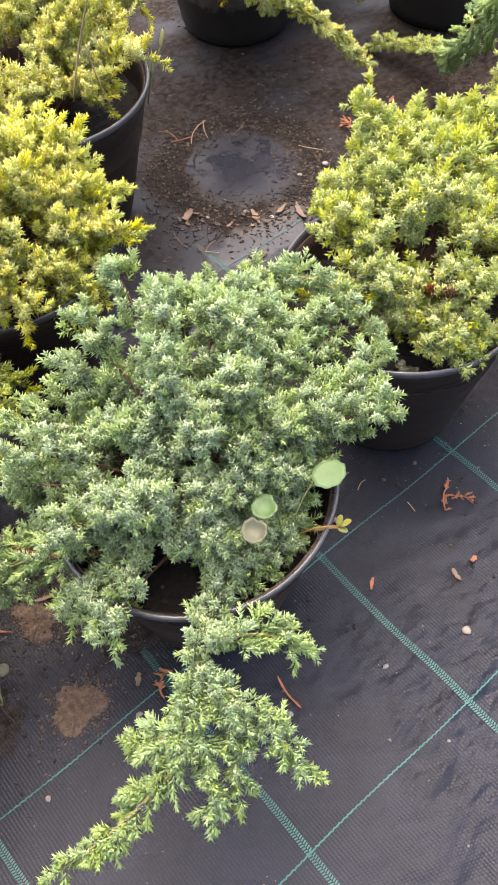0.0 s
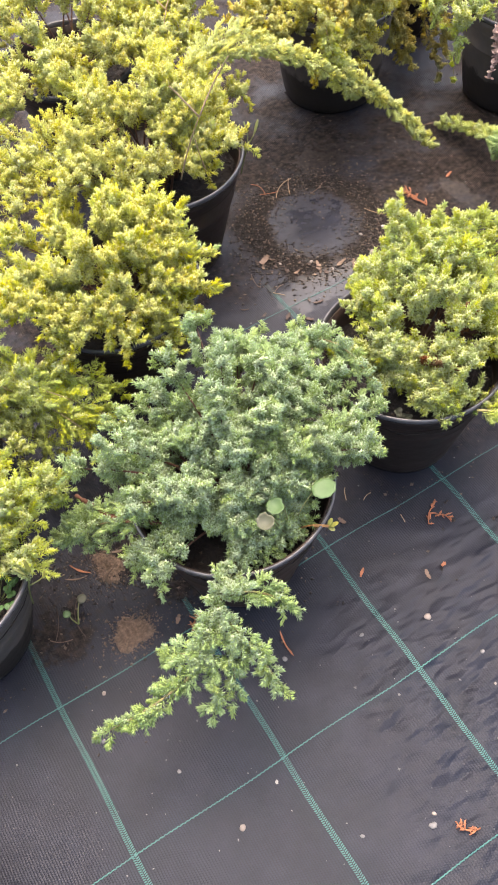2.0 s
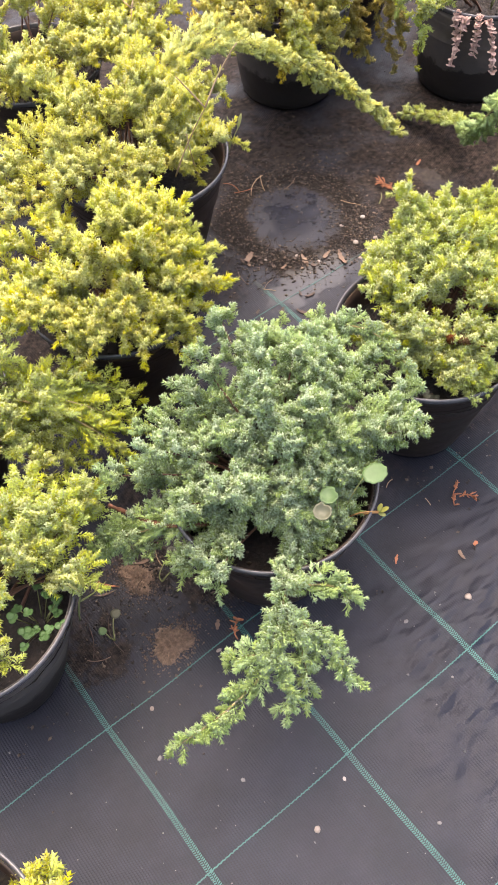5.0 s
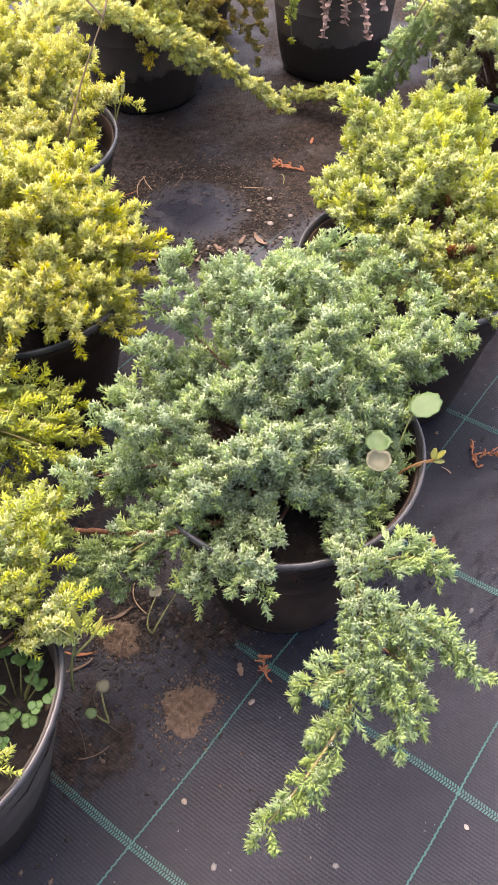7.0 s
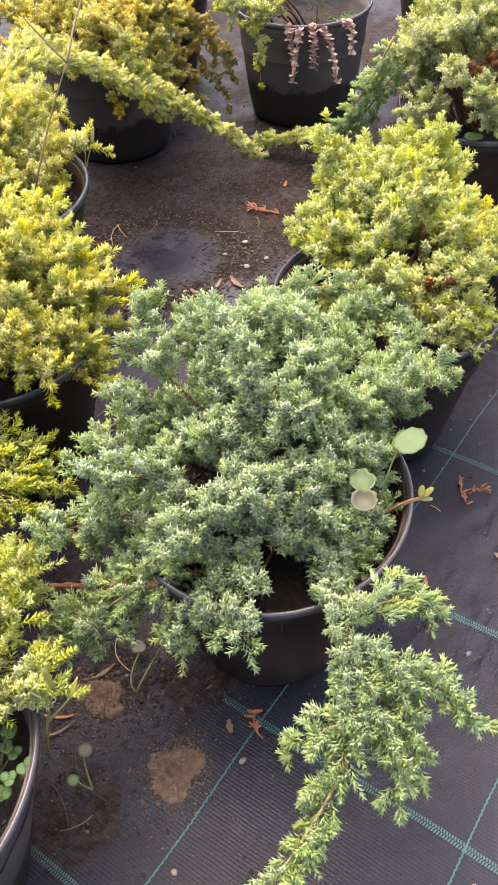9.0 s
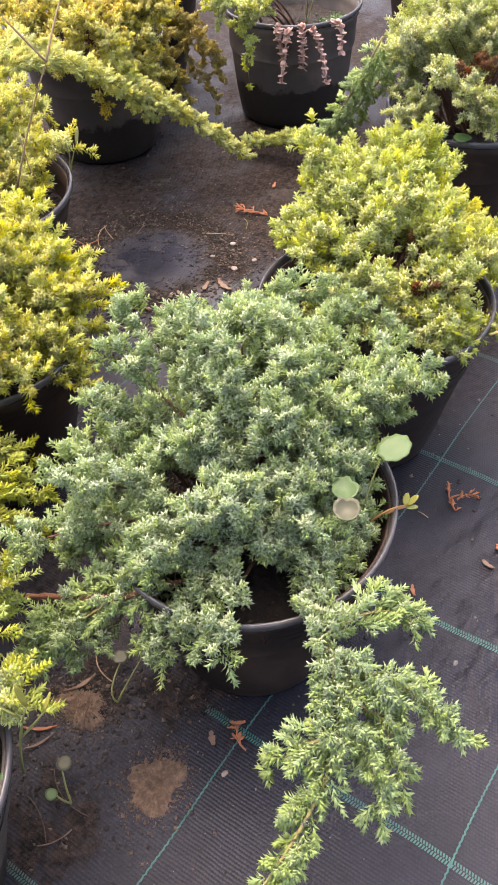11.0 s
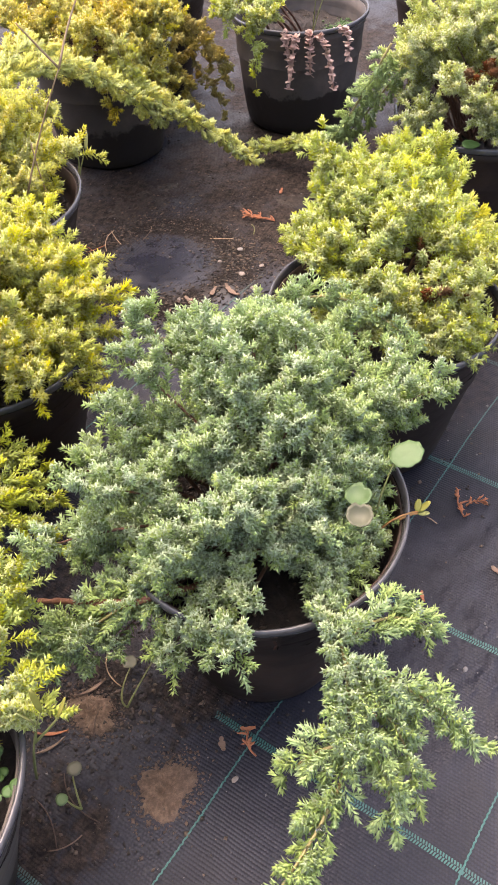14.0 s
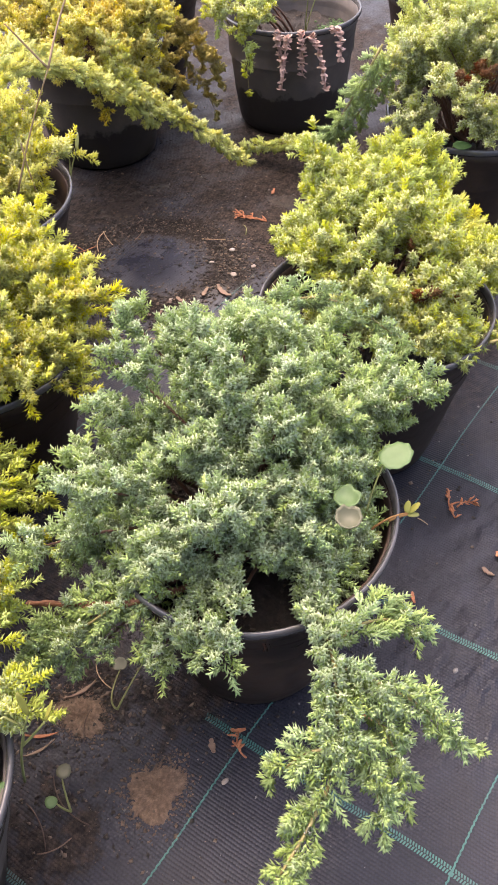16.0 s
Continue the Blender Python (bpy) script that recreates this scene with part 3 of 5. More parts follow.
def pot(owner, size, seed, height=0.146, skin=None, foot=1.0):
    h = height / 0.146
    body = [(0.0, 0.006), (0.044, 0.006), (0.047, 0.0), (0.0525, 0.0), (0.0570, 0.004), (0.0600, 0.014), (0.0660, 0.040), (0.0865, 0.128), (0.0885, 0.131), (0.0888, 0.1405),
            (0.0868, 0.1405), (0.0862, 0.130), (0.0848, 0.1285), (0.0856, 0.1245), (0.0842, 0.123), (0.0849, 0.119), (0.0835, 0.1175), (0.0800, 0.095)]
    lip = [(0.0880, 0.1398), (0.0914, 0.1395), (0.0926, 0.1415), (0.0927, 0.1445), (0.0919, 0.1462), (0.0905, 0.1464), (0.0895, 0.1446), (0.0884, 0.1418)]
    p = part("pot", lathe("pot", [(r * size * (1 + (foot - 1) * max(0.0, 1 - z / 0.128)), z * h) for r, z in body], skin or PLASTIC, 72, 0.006, seed), owner, "black plastic nursery pot, dusty")
    part("rim", lathe("rim", [(r * size, z * h) for r, z in lip], RIM, 72, 0.006, seed, True), p, "rolled grey rim")
    # soil surface: a lumpy disc
    rng = np.random.default_rng(int(seed * 100) + 5)
    verts, faces, rings, steps = [(0, 0, 0.116 * h)], [], 9, 48
    for k in range(1, rings + 1):
        for i in range(steps):
            a = 2 * math.pi * i / steps
            r = 0.0833 * size * k / rings
            verts.append((r * math.cos(a), r * math.sin(a), 0.113 * h + rng.uniform(-0.003, 0.003) + (0.004 if k < 4 else 0)))
    for i in range(steps):
        faces.append((0, 1 + i, 1 + (i + 1) % steps))
        for k in range(rings - 1):
            q, s = 1 + k * steps, 1 + (k + 1) * steps
            faces.append((q + i, s + i, s + (i + 1) % steps, q + (i + 1) % steps))
    part("potting_soil", raw_mesh("potting_soil", verts, faces, POTTING), owner, "dark crumbly potting soil")
    grains(owner, rng, [(0.078 * size * math.sqrt(rng.uniform()), rng.uniform(0, 2 * math.pi)) for _ in range(160)], 0.114 * h)
    return p


def chunk_arrays(rng, centres, sizes):
    """Small irregular lumps (squashed, jittered octahedra) at the centres."""
    base = np.array([(1, 0, 0), (0, 1, 0), (-1, 0, 0), (0, -1, 0), (0, 0, 1), (0, 0, -0.6)], float)
    n = len(centres)
    ang = rng.uniform(0, 2 * math.pi, n)
    v = base[None] * rng.uniform(0.55, 1.3, (n, 6, 1)) * sizes[:, None, None] * np.stack([np.ones(n), rng.uniform(0.5, 1, n), rng.uniform(0.35, 0.8, n)], 1)[:, None]
    x = v[..., 0] * np.cos(ang)[:, None] - v[..., 1] * np.sin(ang)[:, None]
    y = v[..., 0] * np.sin(ang)[:, None] + v[..., 1] * np.cos(ang)[:, None]
    V = (np.stack([x, y, v[..., 2]], -1) + centres[:, None]).reshape(-1, 3)
    tri = np.array([(0, 1, 4), (1, 2, 4), (2, 3, 4), (3, 0, 4), (1, 0, 5), (2, 1, 5), (3, 2, 5), (0, 3, 5)])
    T = (tri[None] + 6 * np.arange(n)[:, None, None]).reshape(-1, 3)
    return V, T


def grains(owner, rng, polar, z):
    c = np.array([(r * math.cos(a), r * math.sin(a), z) for r, a in polar])
    V, T = chunk_arrays(rng, c, rng.uniform(0.0008, 0.0032, len(c)))
    tagged(part("loose_soil", quick_mesh("loose_soil", V, T, CRUMB), owner, "loose bark and soil grains"), kind="stuff")


def juniper(label, x, y, mat, tips, seed, size=1.0, height=0.146, fill=10, dome=(0.10, 0.20), shoots=30, runners=(), needle=0.0052, width=0.0017, whorl=3, gap=0.0021, twigs=3, rust=(), opening=(68.0, 20.0), rise=0.6, reach=0.027, stems=(), skin=None, between=0, gaps=(), foot=1.0):
    """A potted juniper: tips are the ends of its chief branches in the world; fill adds more round the dome (radius, top height),
    between adds lesser ones among neighbouring tips, but for the gaps (x, y, radius)."""
    rng = np.random.default_rng(seed)
    owner = thing("potted_juniper", x, y, 0, label, "potted plant", "junipers in nursery pots")
    pot(owner, size, seed * 0.37, height, skin, foot)
    root = np.array([0, 0, height * 0.78])
    ends = [(np.array(t) - (x, y, 0), 1) for t in tips]
    for i in range(fill):
        a, q = 2 * math.pi * (i * 0.382 + 0.1 * rng.uniform()) , math.sqrt((i + 0.5) / fill)
        ends.append((np.array([math.cos(a) * q * dome[0], math.sin(a) * q * dome[0], height + (dome[1] - height) * (1 - 0.7 * q * q)]), 0))
    heads = np.array([e for e, chief in ends if chief])
    for _ in range(between):
        e = heads[rng.integers(len(heads))]
        near = np.argsort(np.linalg.norm(heads - e, axis=1))[1:6]
        f = rng.uniform(0.3, 0.7)
        e = e * f + heads[near[rng.integers(len(near))]] * (1 - f)
        if all(math.hypot(e[0] + x - gx, e[1] + y - gy) > gr for gx, gy, gr in gaps):
            ends.append((e - 0.008 * unit(e - root), 0))
    for e, chief in ends:
        out = unit(e - root)
        c = e - out * reach * 0.55
        a = root + np.array([*rng.normal(0, 0.012, 2), -0.01])
        b = 0.5 * (a + c) + np.array([0, 0, 0.02 + 0.25 * max(0, np.hypot(*e[:2]) - 0.09)])
        branch(owner, rng, a, b, c, mat, reach, shoots, 0.52, False, needle, width, whorl, gap, twigs, 0.0, opening, rise, 0.0019)
    for r in runners:
        a, b, c, n, lng = r[:5]
        leafy = r[5] if len(r) > 5 else mat
        o = np.array([x, y, 0])
        branch(owner, rng, np.array(a) - o, np.array(b) - o, np.array(c) - o, leafy, lng, n, 0.02, True, needle, width, whorl, gap, 3, 0.0, (62.0, 26.0), 0.15, 0.0013, "long trailing shoot")
    for a, b, c in stems:
        line = bend(*(Vector(q) - Vector((x, y, 0)) for q in (a, b, c)), 14)
        part("bare_branch", tube("bare_branch", line, [0.0025 - 0.00006 * i + 0.0005 * math.sin(2.1 * i) for i in range(14)], REDBARK, 9), owner, "peeling red-brown bare branch")
    for e in rust:
        c = np.array(e) - (x, y, 0)
        a = root + (c - root) * 0.3
        branch(owner, rng, a, 0.5 * (a + c), c, mat, 0.018, 12, 0.5, False, needle, width, whorl, gap, 2, 1.0, opening, 0.3, 0.0015, "withered rust-brown twig")
    return owner


# the blue-green juniper in the middle
MAIN_TIPS = [(0.115, 0.315, 0.224), (0.144, 0.290, 0.200), (0.175, 0.263, 0.208), (0.207, 0.249, 0.200), (0.175, 0.120, 0.206), (0.201, 0.207, 0.201),
             (0.066, 0.286, 0.234), (0.076, 0.205, 0.256), (0.106, 0.172, 0.242), (0.121, 0.152, 0.208), (0.070, 0.165, 0.237), (0.005, 0.174, 0.208),
             (0.105, 0.249, 0.246), (0.214, 0.285, 0.176), (0.048, 0.285, 0.204), (0.045, 0.312, 0.158), (0.140, 0.205, 0.240), (0.017, 0.156, 0.219),
             (-0.026, 0.192, 0.197), (-0.036, 0.137, 0.160), (0.032, 0.144, 0.178), (-0.016, 0.249, 0.208), (-0.046, 0.265, 0.176),
             (-0.040, 0.183, 0.122), (-0.060, 0.222, 0.112), (-0.078, 0.240, 0.122), (-0.07, 0.26, 0.10), (0.155, 0.160, 0.200), (0.105, 0.140, 0.182), (0.130, 0.138, 0.165), (0.112, 0.124, 0.155), (0.090, 0.130, 0.158), (0.068, 0.126, 0.160), (0.125, 0.165, 0.205), (0.078, 0.142, 0.190), (0.060, 0.150, 0.205), (0.148, 0.148, 0.190), (0.010, 0.290, 0.180), (0.165, 0.300, 0.185), (0.182, 0.128, 0.196), (0.206, 0.165, 0.190), (0.188, 0.150, 0.186), (0.168, 0.138, 0.176), (0.075, 0.113, 0.138), (0.096, 0.114, 0.138), (0.056, 0.113, 0.142), (0.040, 0.120, 0.148), (0.112, 0.122, 0.142), (0.160, 0.235, 0.215), (0.178, 0.235, 0.205), (0.185, 0.212, 0.198), (0.160, 0.190, 0.212), (0.150, 0.262, 0.212), (0.130, 0.285, 0.214), (0.135, 0.235, 0.232),
             (0.055, 0.187, 0.200), (0.050, 0.203, 0.200), (0.049, 0.218, 0.198), (0.021, 0.169, 0.172), (0.037, 0.157, 0.178), (0.073, 0.259, 0.195), (0.058, 0.152, 0.195), (0.091, 0.235, 0.220), (0.080, 0.192, 0.222), (-0.003, 0.192, 0.162), (-0.000, 0.169, 0.155), (0.053, 0.267, 0.178), (0.031, 0.271, 0.160), (0.090, 0.149, 0.200), (0.038, 0.146, 0.165), (0.051, 0.140, 0.170),
             (-0.002, 0.253, 0.150), (0.004, 0.277, 0.150), (-0.016, 0.222, 0.150), (-0.013, 0.276, 0.130), (-0.015, 0.207, 0.155), (0.023, 0.284, 0.160)]
main_plant = juniper("blue-green juniper spilling over its black plastic nursery pot", 0.072, 0.190, BLUE, MAIN_TIPS, 3, fill=12, dome=(0.080, 0.225), shoots=26, twigs=3, needle=0.0053, width=0.00165, gap=0.0020, reach=0.023, between=24, gaps=[(0.027, 0.240, 0.022)],
        runners=[((0.045, 0.135, 0.130), (-0.005, 0.075, 0.185), (-0.045, 0.064, 0.125), 84, 0.025),
                 ((-0.045, 0.064, 0.125), (-0.080, 0.060, 0.116), (-0.122, 0.069, 0.104), 40, 0.020, FRESH),
                 ((-0.002, 0.087, 0.156), (0.005, 0.050, 0.160), (0.011, 0.019, 0.132), 42, 0.020),
                 ((0.007, 0.095, 0.156), (0.035, 0.085, 0.168), (0.050, 0.066, 0.142), 28, 0.022),
                 ((-0.020, 0.075, 0.151), (-0.025, 0.050, 0.140), (-0.042, 0.034, 0.110), 28, 0.020),
                 ((-0.007, 0.084, 0.156), (-0.005, 0.050, 0.145), (-0.024, 0.032, 0.118), 26, 0.019),
                 ((-0.033, 0.068, 0.140), (-0.040, 0.080, 0.142), (-0.052, 0.090, 0.118), 20, 0.018),
                 ((0.010, 0.200, 0.135), (-0.030, 0.210, 0.155), (-0.075, 0.245, 0.110), 44, 0.030),
                 ((0.190, 0.265, 0.180), (0.222, 0.235, 0.220), (0.212, 0.165, 0.192), 44, 0.022)],
        stems=[((0.030, 0.185, 0.118), (-0.010, 0.186, 0.158), (-0.038, 0.226, 0.134)), ((-0.030, 0.215, 0.142), (-0.042, 0.240, 0.140), (-0.048, 0.268, 0.124))])


def pot_split(owner, turn):
    """A torn slit from the rim down, one lip standing proud of the other."""
    for e, lift, mat in ((0.0, 0.0004, BARK), (0.0022, 0.0009, PLASTIC)):
        verts, faces = [], []
        for k in range(9):
            z = 0.1400 - 0.0032 * k
            r = 0.0865 - (0.128 - z) * 0.233 + 0.0010 + lift
            w = 0.0011 * (1 - k / 9) + 0.0003
            mid = e + 0.0006 * math.sin(1.3 * k)
            for q in (mid - w, mid + w):
                a = radians(turn) + q / r
                verts += [(r * math.cos(a), r * math.sin(a), z), ((r - 0.002) * math.cos(a), (r - 0.002) * math.sin(a), z)]
        for k in range(8):
            o = 4 * k
            faces += [(o, o + 2, o + 6, o + 4), (o + 1, o + 5, o + 7, o + 3), (o, o + 4, o + 5, o + 1), (o + 2, o + 3, o + 7, o + 6)]
        faces += [(0, 1, 3, 2), (32, 34, 35, 33)]
        part("split", raw_mesh("split", verts, faces, mat, False), owner, "torn slit in the pot's wall")


pot_split(main_plant, -140.8)

juniper("yellow-green juniper in a black plastic nursery pot", 0.299, 0.225, LIME,
        [(0.336, 0.308, 0.240), (0.296, 0.302, 0.200), (0.397, 0.281, 0.222), (0.450, 0.257, 0.213), (0.322, 0.215, 0.232), (0.347, 0.258, 0.225), (0.407, 0.166, 0.165),
         (0.242, 0.228, 0.190), (0.272, 0.200, 0.185), (0.286, 0.139, 0.160), (0.335, 0.107, 0.130), (0.298, 0.231, 0.220), (0.363, 0.194, 0.205), (0.385, 0.235, 0.205),
         (0.255, 0.270, 0.200), (0.300, 0.175, 0.190), (0.270, 0.260, 0.215), (0.32, 0.285, 0.215), (0.36, 0.28, 0.225), (0.31, 0.26, 0.23), (0.37, 0.25, 0.225), (0.36, 0.305, 0.215), (0.33, 0.305, 0.215), (0.385, 0.295, 0.218), (0.425, 0.278, 0.215), (0.50, 0.24, 0.12), (0.525, 0.225, 0.09), (0.48, 0.215, 0.10), (0.455, 0.235, 0.14), (0.51, 0.20, 0.07), (0.47, 0.185, 0.075), (0.235, 0.200, 0.165), (0.258, 0.185, 0.170), (0.250, 0.212, 0.188), (0.272, 0.160, 0.160), (0.392, 0.215, 0.19), (0.375, 0.165, 0.175), (0.438, 0.190, 0.125), (0.425, 0.200, 0.135), (0.470, 0.262, 0.185), (0.490, 0.252, 0.165),
         (0.255, 0.152, 0.160), (0.283, 0.143, 0.165), (0.262, 0.174, 0.172), (0.263, 0.191, 0.180), (0.274, 0.133, 0.150), (0.252, 0.195, 0.165), (0.288, 0.162, 0.185)], 7, fill=12, dome=(0.10, 0.22), shoots=28, reach=0.026, needle=0.0060, width=0.0018, twigs=2, gap=0.0021, between=26, gaps=[(0.412, 0.232, 0.028), (0.300, 0.185, 0.018)], rust=[(0.284, 0.180, 0.178), (0.300, 0.170, 0.165), (0.330, 0.200, 0.19)],
        runners=[((0.325, 0.300, 0.185), (0.330, 0.303, 0.220), (0.336, 0.307, 0.250), 18, 0.018), ((0.370, 0.230, 0.15), (0.45, 0.25, 0.17), (0.535, 0.205, 0.07), 40, 0.034, PALE),
                 ((0.370, 0.230, 0.15), (0.45, 0.23, 0.15), (0.492, 0.185, 0.06), 40, 0.034, PALE),
                 ((0.390, 0.240, 0.15), (0.47, 0.27, 0.16), (0.520, 0.245, 0.08), 40, 0.034, PALE),
                 ((0.300, 0.130, 0.145), (0.33, 0.105, 0.150), (0.365, 0.088, 0.115), 20, 0.018)])

juniper("golden juniper in a black plastic nursery pot", 0.095, 0.468, GOLD,
        [(0.178, 0.453, 0.220), (0.113, 0.424, 0.230), (0.128, 0.394, 0.190), (0.077, 0.397, 0.200), (0.105, 0.470, 0.235), (0.032, 0.429, 0.230),
         (0.013, 0.520, 0.220), (0.105, 0.368, 0.165), (0.063, 0.360, 0.165), (0.160, 0.420, 0.200), (0.030, 0.400, 0.200), (0.0, 0.400, 0.205), (0.050, 0.378, 0.175), (0.020, 0.380, 0.190), (-0.010, 0.420, 0.215), (0.085, 0.380, 0.180), (-0.020, 0.440, 0.215), (0.0, 0.375, 0.175),
         (0.150, 0.490, 0.220), (-0.030, 0.430, 0.215), (0.12, 0.50, 0.235), (0.165, 0.50, 0.215), (-0.05, 0.47, 0.22), (0.06, 0.44, 0.235), (-0.03, 0.53, 0.21), (0.14, 0.46, 0.228), (0.172, 0.475, 0.215), (0.15, 0.42, 0.20), (0.085, 0.42, 0.232), (0.165, 0.44, 0.21), (0.05, 0.48, 0.235), (0.0, 0.46, 0.225), (0.150, 0.380, 0.150), (0.125, 0.372, 0.140), (0.168, 0.400, 0.165), (0.110, 0.362, 0.130), (0.182, 0.420, 0.180)], 11, fill=12, dome=(0.12, 0.23), shoots=26, reach=0.029, needle=0.0064, width=0.0018, twigs=2, gap=0.0021, rise=1.0, between=20, opening=(62.0, 26.0),
        runners=[((0.165, 0.470, 0.140), (0.190, 0.472, 0.146), (0.212, 0.465, 0.134), 12, 0.014, BLUE)])

juniper("dense yellow-green juniper crowded between its neighbours, in black pot", -0.135, 0.470, LIME,
        [(-0.061, 0.362, 0.180), (-0.025, 0.350, 0.140), (-0.090, 0.340, 0.165), (-0.045, 0.335, 0.125), (-0.100, 0.375, 0.200), (-0.050, 0.400, 0.205), (-0.005, 0.345, 0.115), (-0.120, 0.345, 0.160),
         (-0.150, 0.370, 0.190), (-0.030, 0.430, 0.210), (-0.080, 0.440, 0.215), (-0.120, 0.420, 0.215), (-0.075, 0.500, 0.220), (-0.040, 0.480, 0.215), (-0.100, 0.550, 0.215), (-0.07, 0.37, 0.15), (-0.02, 0.38, 0.17), (-0.010, 0.360, 0.140), (0.015, 0.350, 0.115), (-0.035, 0.330, 0.105), (-0.065, 0.315, 0.130), (0.005, 0.375, 0.160)],
        12, fill=8, dome=(0.09, 0.225), shoots=22, reach=0.029, needle=0.0058, width=0.0017, twigs=2, gap=0.0022, between=8,
        runners=[((-0.060, 0.400, 0.170), (-0.020, 0.360, 0.165), (0.024, 0.334, 0.112), 44, 0.032), ((-0.060, 0.390, 0.165), (-0.020, 0.350, 0.150), (-0.002, 0.314, 0.112), 40, 0.032), ((-0.040, 0.400, 0.170), (0.010, 0.385, 0.150), (0.042, 0.362, 0.112), 36, 0.030)])

juniper("pale green juniper with a long arching shoot, in black pot", 0.232, 0.622, PALE,
        [(0.237, 0.632, 0.255), (0.299, 0.589, 0.235), (0.217, 0.568, 0.225), (0.279, 0.564, 0.195), (0.335, 0.637, 0.175), (0.115, 0.668, 0.220), (0.035, 0.591, 0.200),
         (0.150, 0.540, 0.235), (0.246, 0.620, 0.262), (0.180, 0.650, 0.245), (0.300, 0.660, 0.220), (0.320, 0.600, 0.195), (0.09, 0.60, 0.21), (0.26, 0.535, 0.17), (0.340, 0.670, 0.215), (0.20, 0.54, 0.21), (0.0, 0.64, 0.20), (0.055, 0.68, 0.215), (0.015, 0.56, 0.20), (0.07, 0.535, 0.22), (0.12, 0.60, 0.235), (0.29, 0.69, 0.235), (0.16, 0.71, 0.24), (0.25, 0.57, 0.23), (-0.03, 0.60, 0.19), (0.27, 0.66, 0.255), (0.20, 0.60, 0.25), (0.27, 0.545, 0.188), (0.238, 0.53, 0.19), (0.305, 0.57, 0.19), (0.315, 0.62, 0.20), (0.19, 0.53, 0.20), (0.15, 0.52, 0.21), (0.22, 0.595, 0.245), (0.285, 0.61, 0.235), (0.10, 0.56, 0.22), (0.05, 0.62, 0.215)],
        13, size=1.12, height=0.155, fill=14, dome=(0.14, 0.25), shoots=20, reach=0.030, needle=0.0058, width=0.0018, twigs=2, gap=0.0023, rise=0.8, between=28,
        runners=[((0.29, 0.655, 0.215), (0.408, 0.654, 0.252), (0.530, 0.643, 0.104), 170, 0.023, YOUNG), ((0.31, 0.66, 0.215), (0.36, 0.67, 0.245), (0.40, 0.660, 0.220), 44, 0.024, YOUNG)])

juniper("lime-tipped juniper in a weedy black nursery pot", -0.191, 0.261, LIME, skin=DUSTY, tips=
        [(-0.046, 0.268, 0.165), (-0.083, 0.236, 0.180), (-0.100, 0.200, 0.165), (-0.085, 0.250, 0.200), (-0.106, 0.273, 0.200), (-0.125, 0.235, 0.195), (-0.060, 0.268, 0.145),
         (-0.140, 0.300, 0.210), (-0.180, 0.270, 0.215), (-0.160, 0.320, 0.190), (-0.220, 0.220, 0.190), (-0.090, 0.300, 0.180), (-0.200, 0.310, 0.200)], seed=17, fill=8, dome=(0.085, 0.21), shoots=24, reach=0.029, twigs=2, between=10)

juniper("pale green juniper with a shoot trailing on the ground", 0.654, 0.299, FROST,
        [(0.639, 0.386, 0.250), (0.578, 0.310, 0.245), (0.591, 0.366, 0.220), (0.548, 0.348, 0.135), (0.560, 0.340, 0.17), (0.535, 0.295, 0.22), (0.545, 0.262, 0.200), (0.560, 0.245, 0.17), (0.580, 0.354, 0.235), (0.600, 0.300, 0.265),
         (0.600, 0.250, 0.245), (0.610, 0.375, 0.170), (0.650, 0.410, 0.190), (0.650, 0.300, 0.275), (0.690, 0.360, 0.260), (0.620, 0.220, 0.200)], 19, fill=14, dome=(0.11, 0.27), shoots=22, reach=0.030, needle=0.0058, width=0.0018, twigs=2, gap=0.0023, between=24, rust=[(0.570, 0.285, 0.21), (0.585, 0.27, 0.215)],
        runners=[((0.600, 0.385, 0.215), (0.599, 0.442, 0.094), (0.682, 0.512, 0.038), 90, 0.024, BLUE),
                 ((0.610, 0.370, 0.200), (0.615, 0.430, 0.100), (0.668, 0.500, 0.040), 74, 0.024, BLUE),
                 ((0.675, 0.505, 0.042), (0.690, 0.560, 0.036), (0.674, 0.614, 0.012), 60, 0.019)])

juniper("juniper with limp sedum shoots, in a black nursery pot", 0.822, 0.632, LIME, skin=DUSTY, foot=1.25, tips=
        [(0.640, 0.585, 0.185), (0.625, 0.615, 0.200), (0.690, 0.600, 0.200), (0.720, 0.660, 0.21), (0.700, 0.690, 0.20), (0.76, 0.69, 0.21)], seed=23, fill=0, shoots=30, reach=0.030, needle=0.0064, width=0.0024, twigs=2, gap=0.0027,
        runners=[((0.66, 0.60, 0.19), (0.65, 0.59, 0.18), (0.660, 0.592, 0.105), 18, 0.018)])

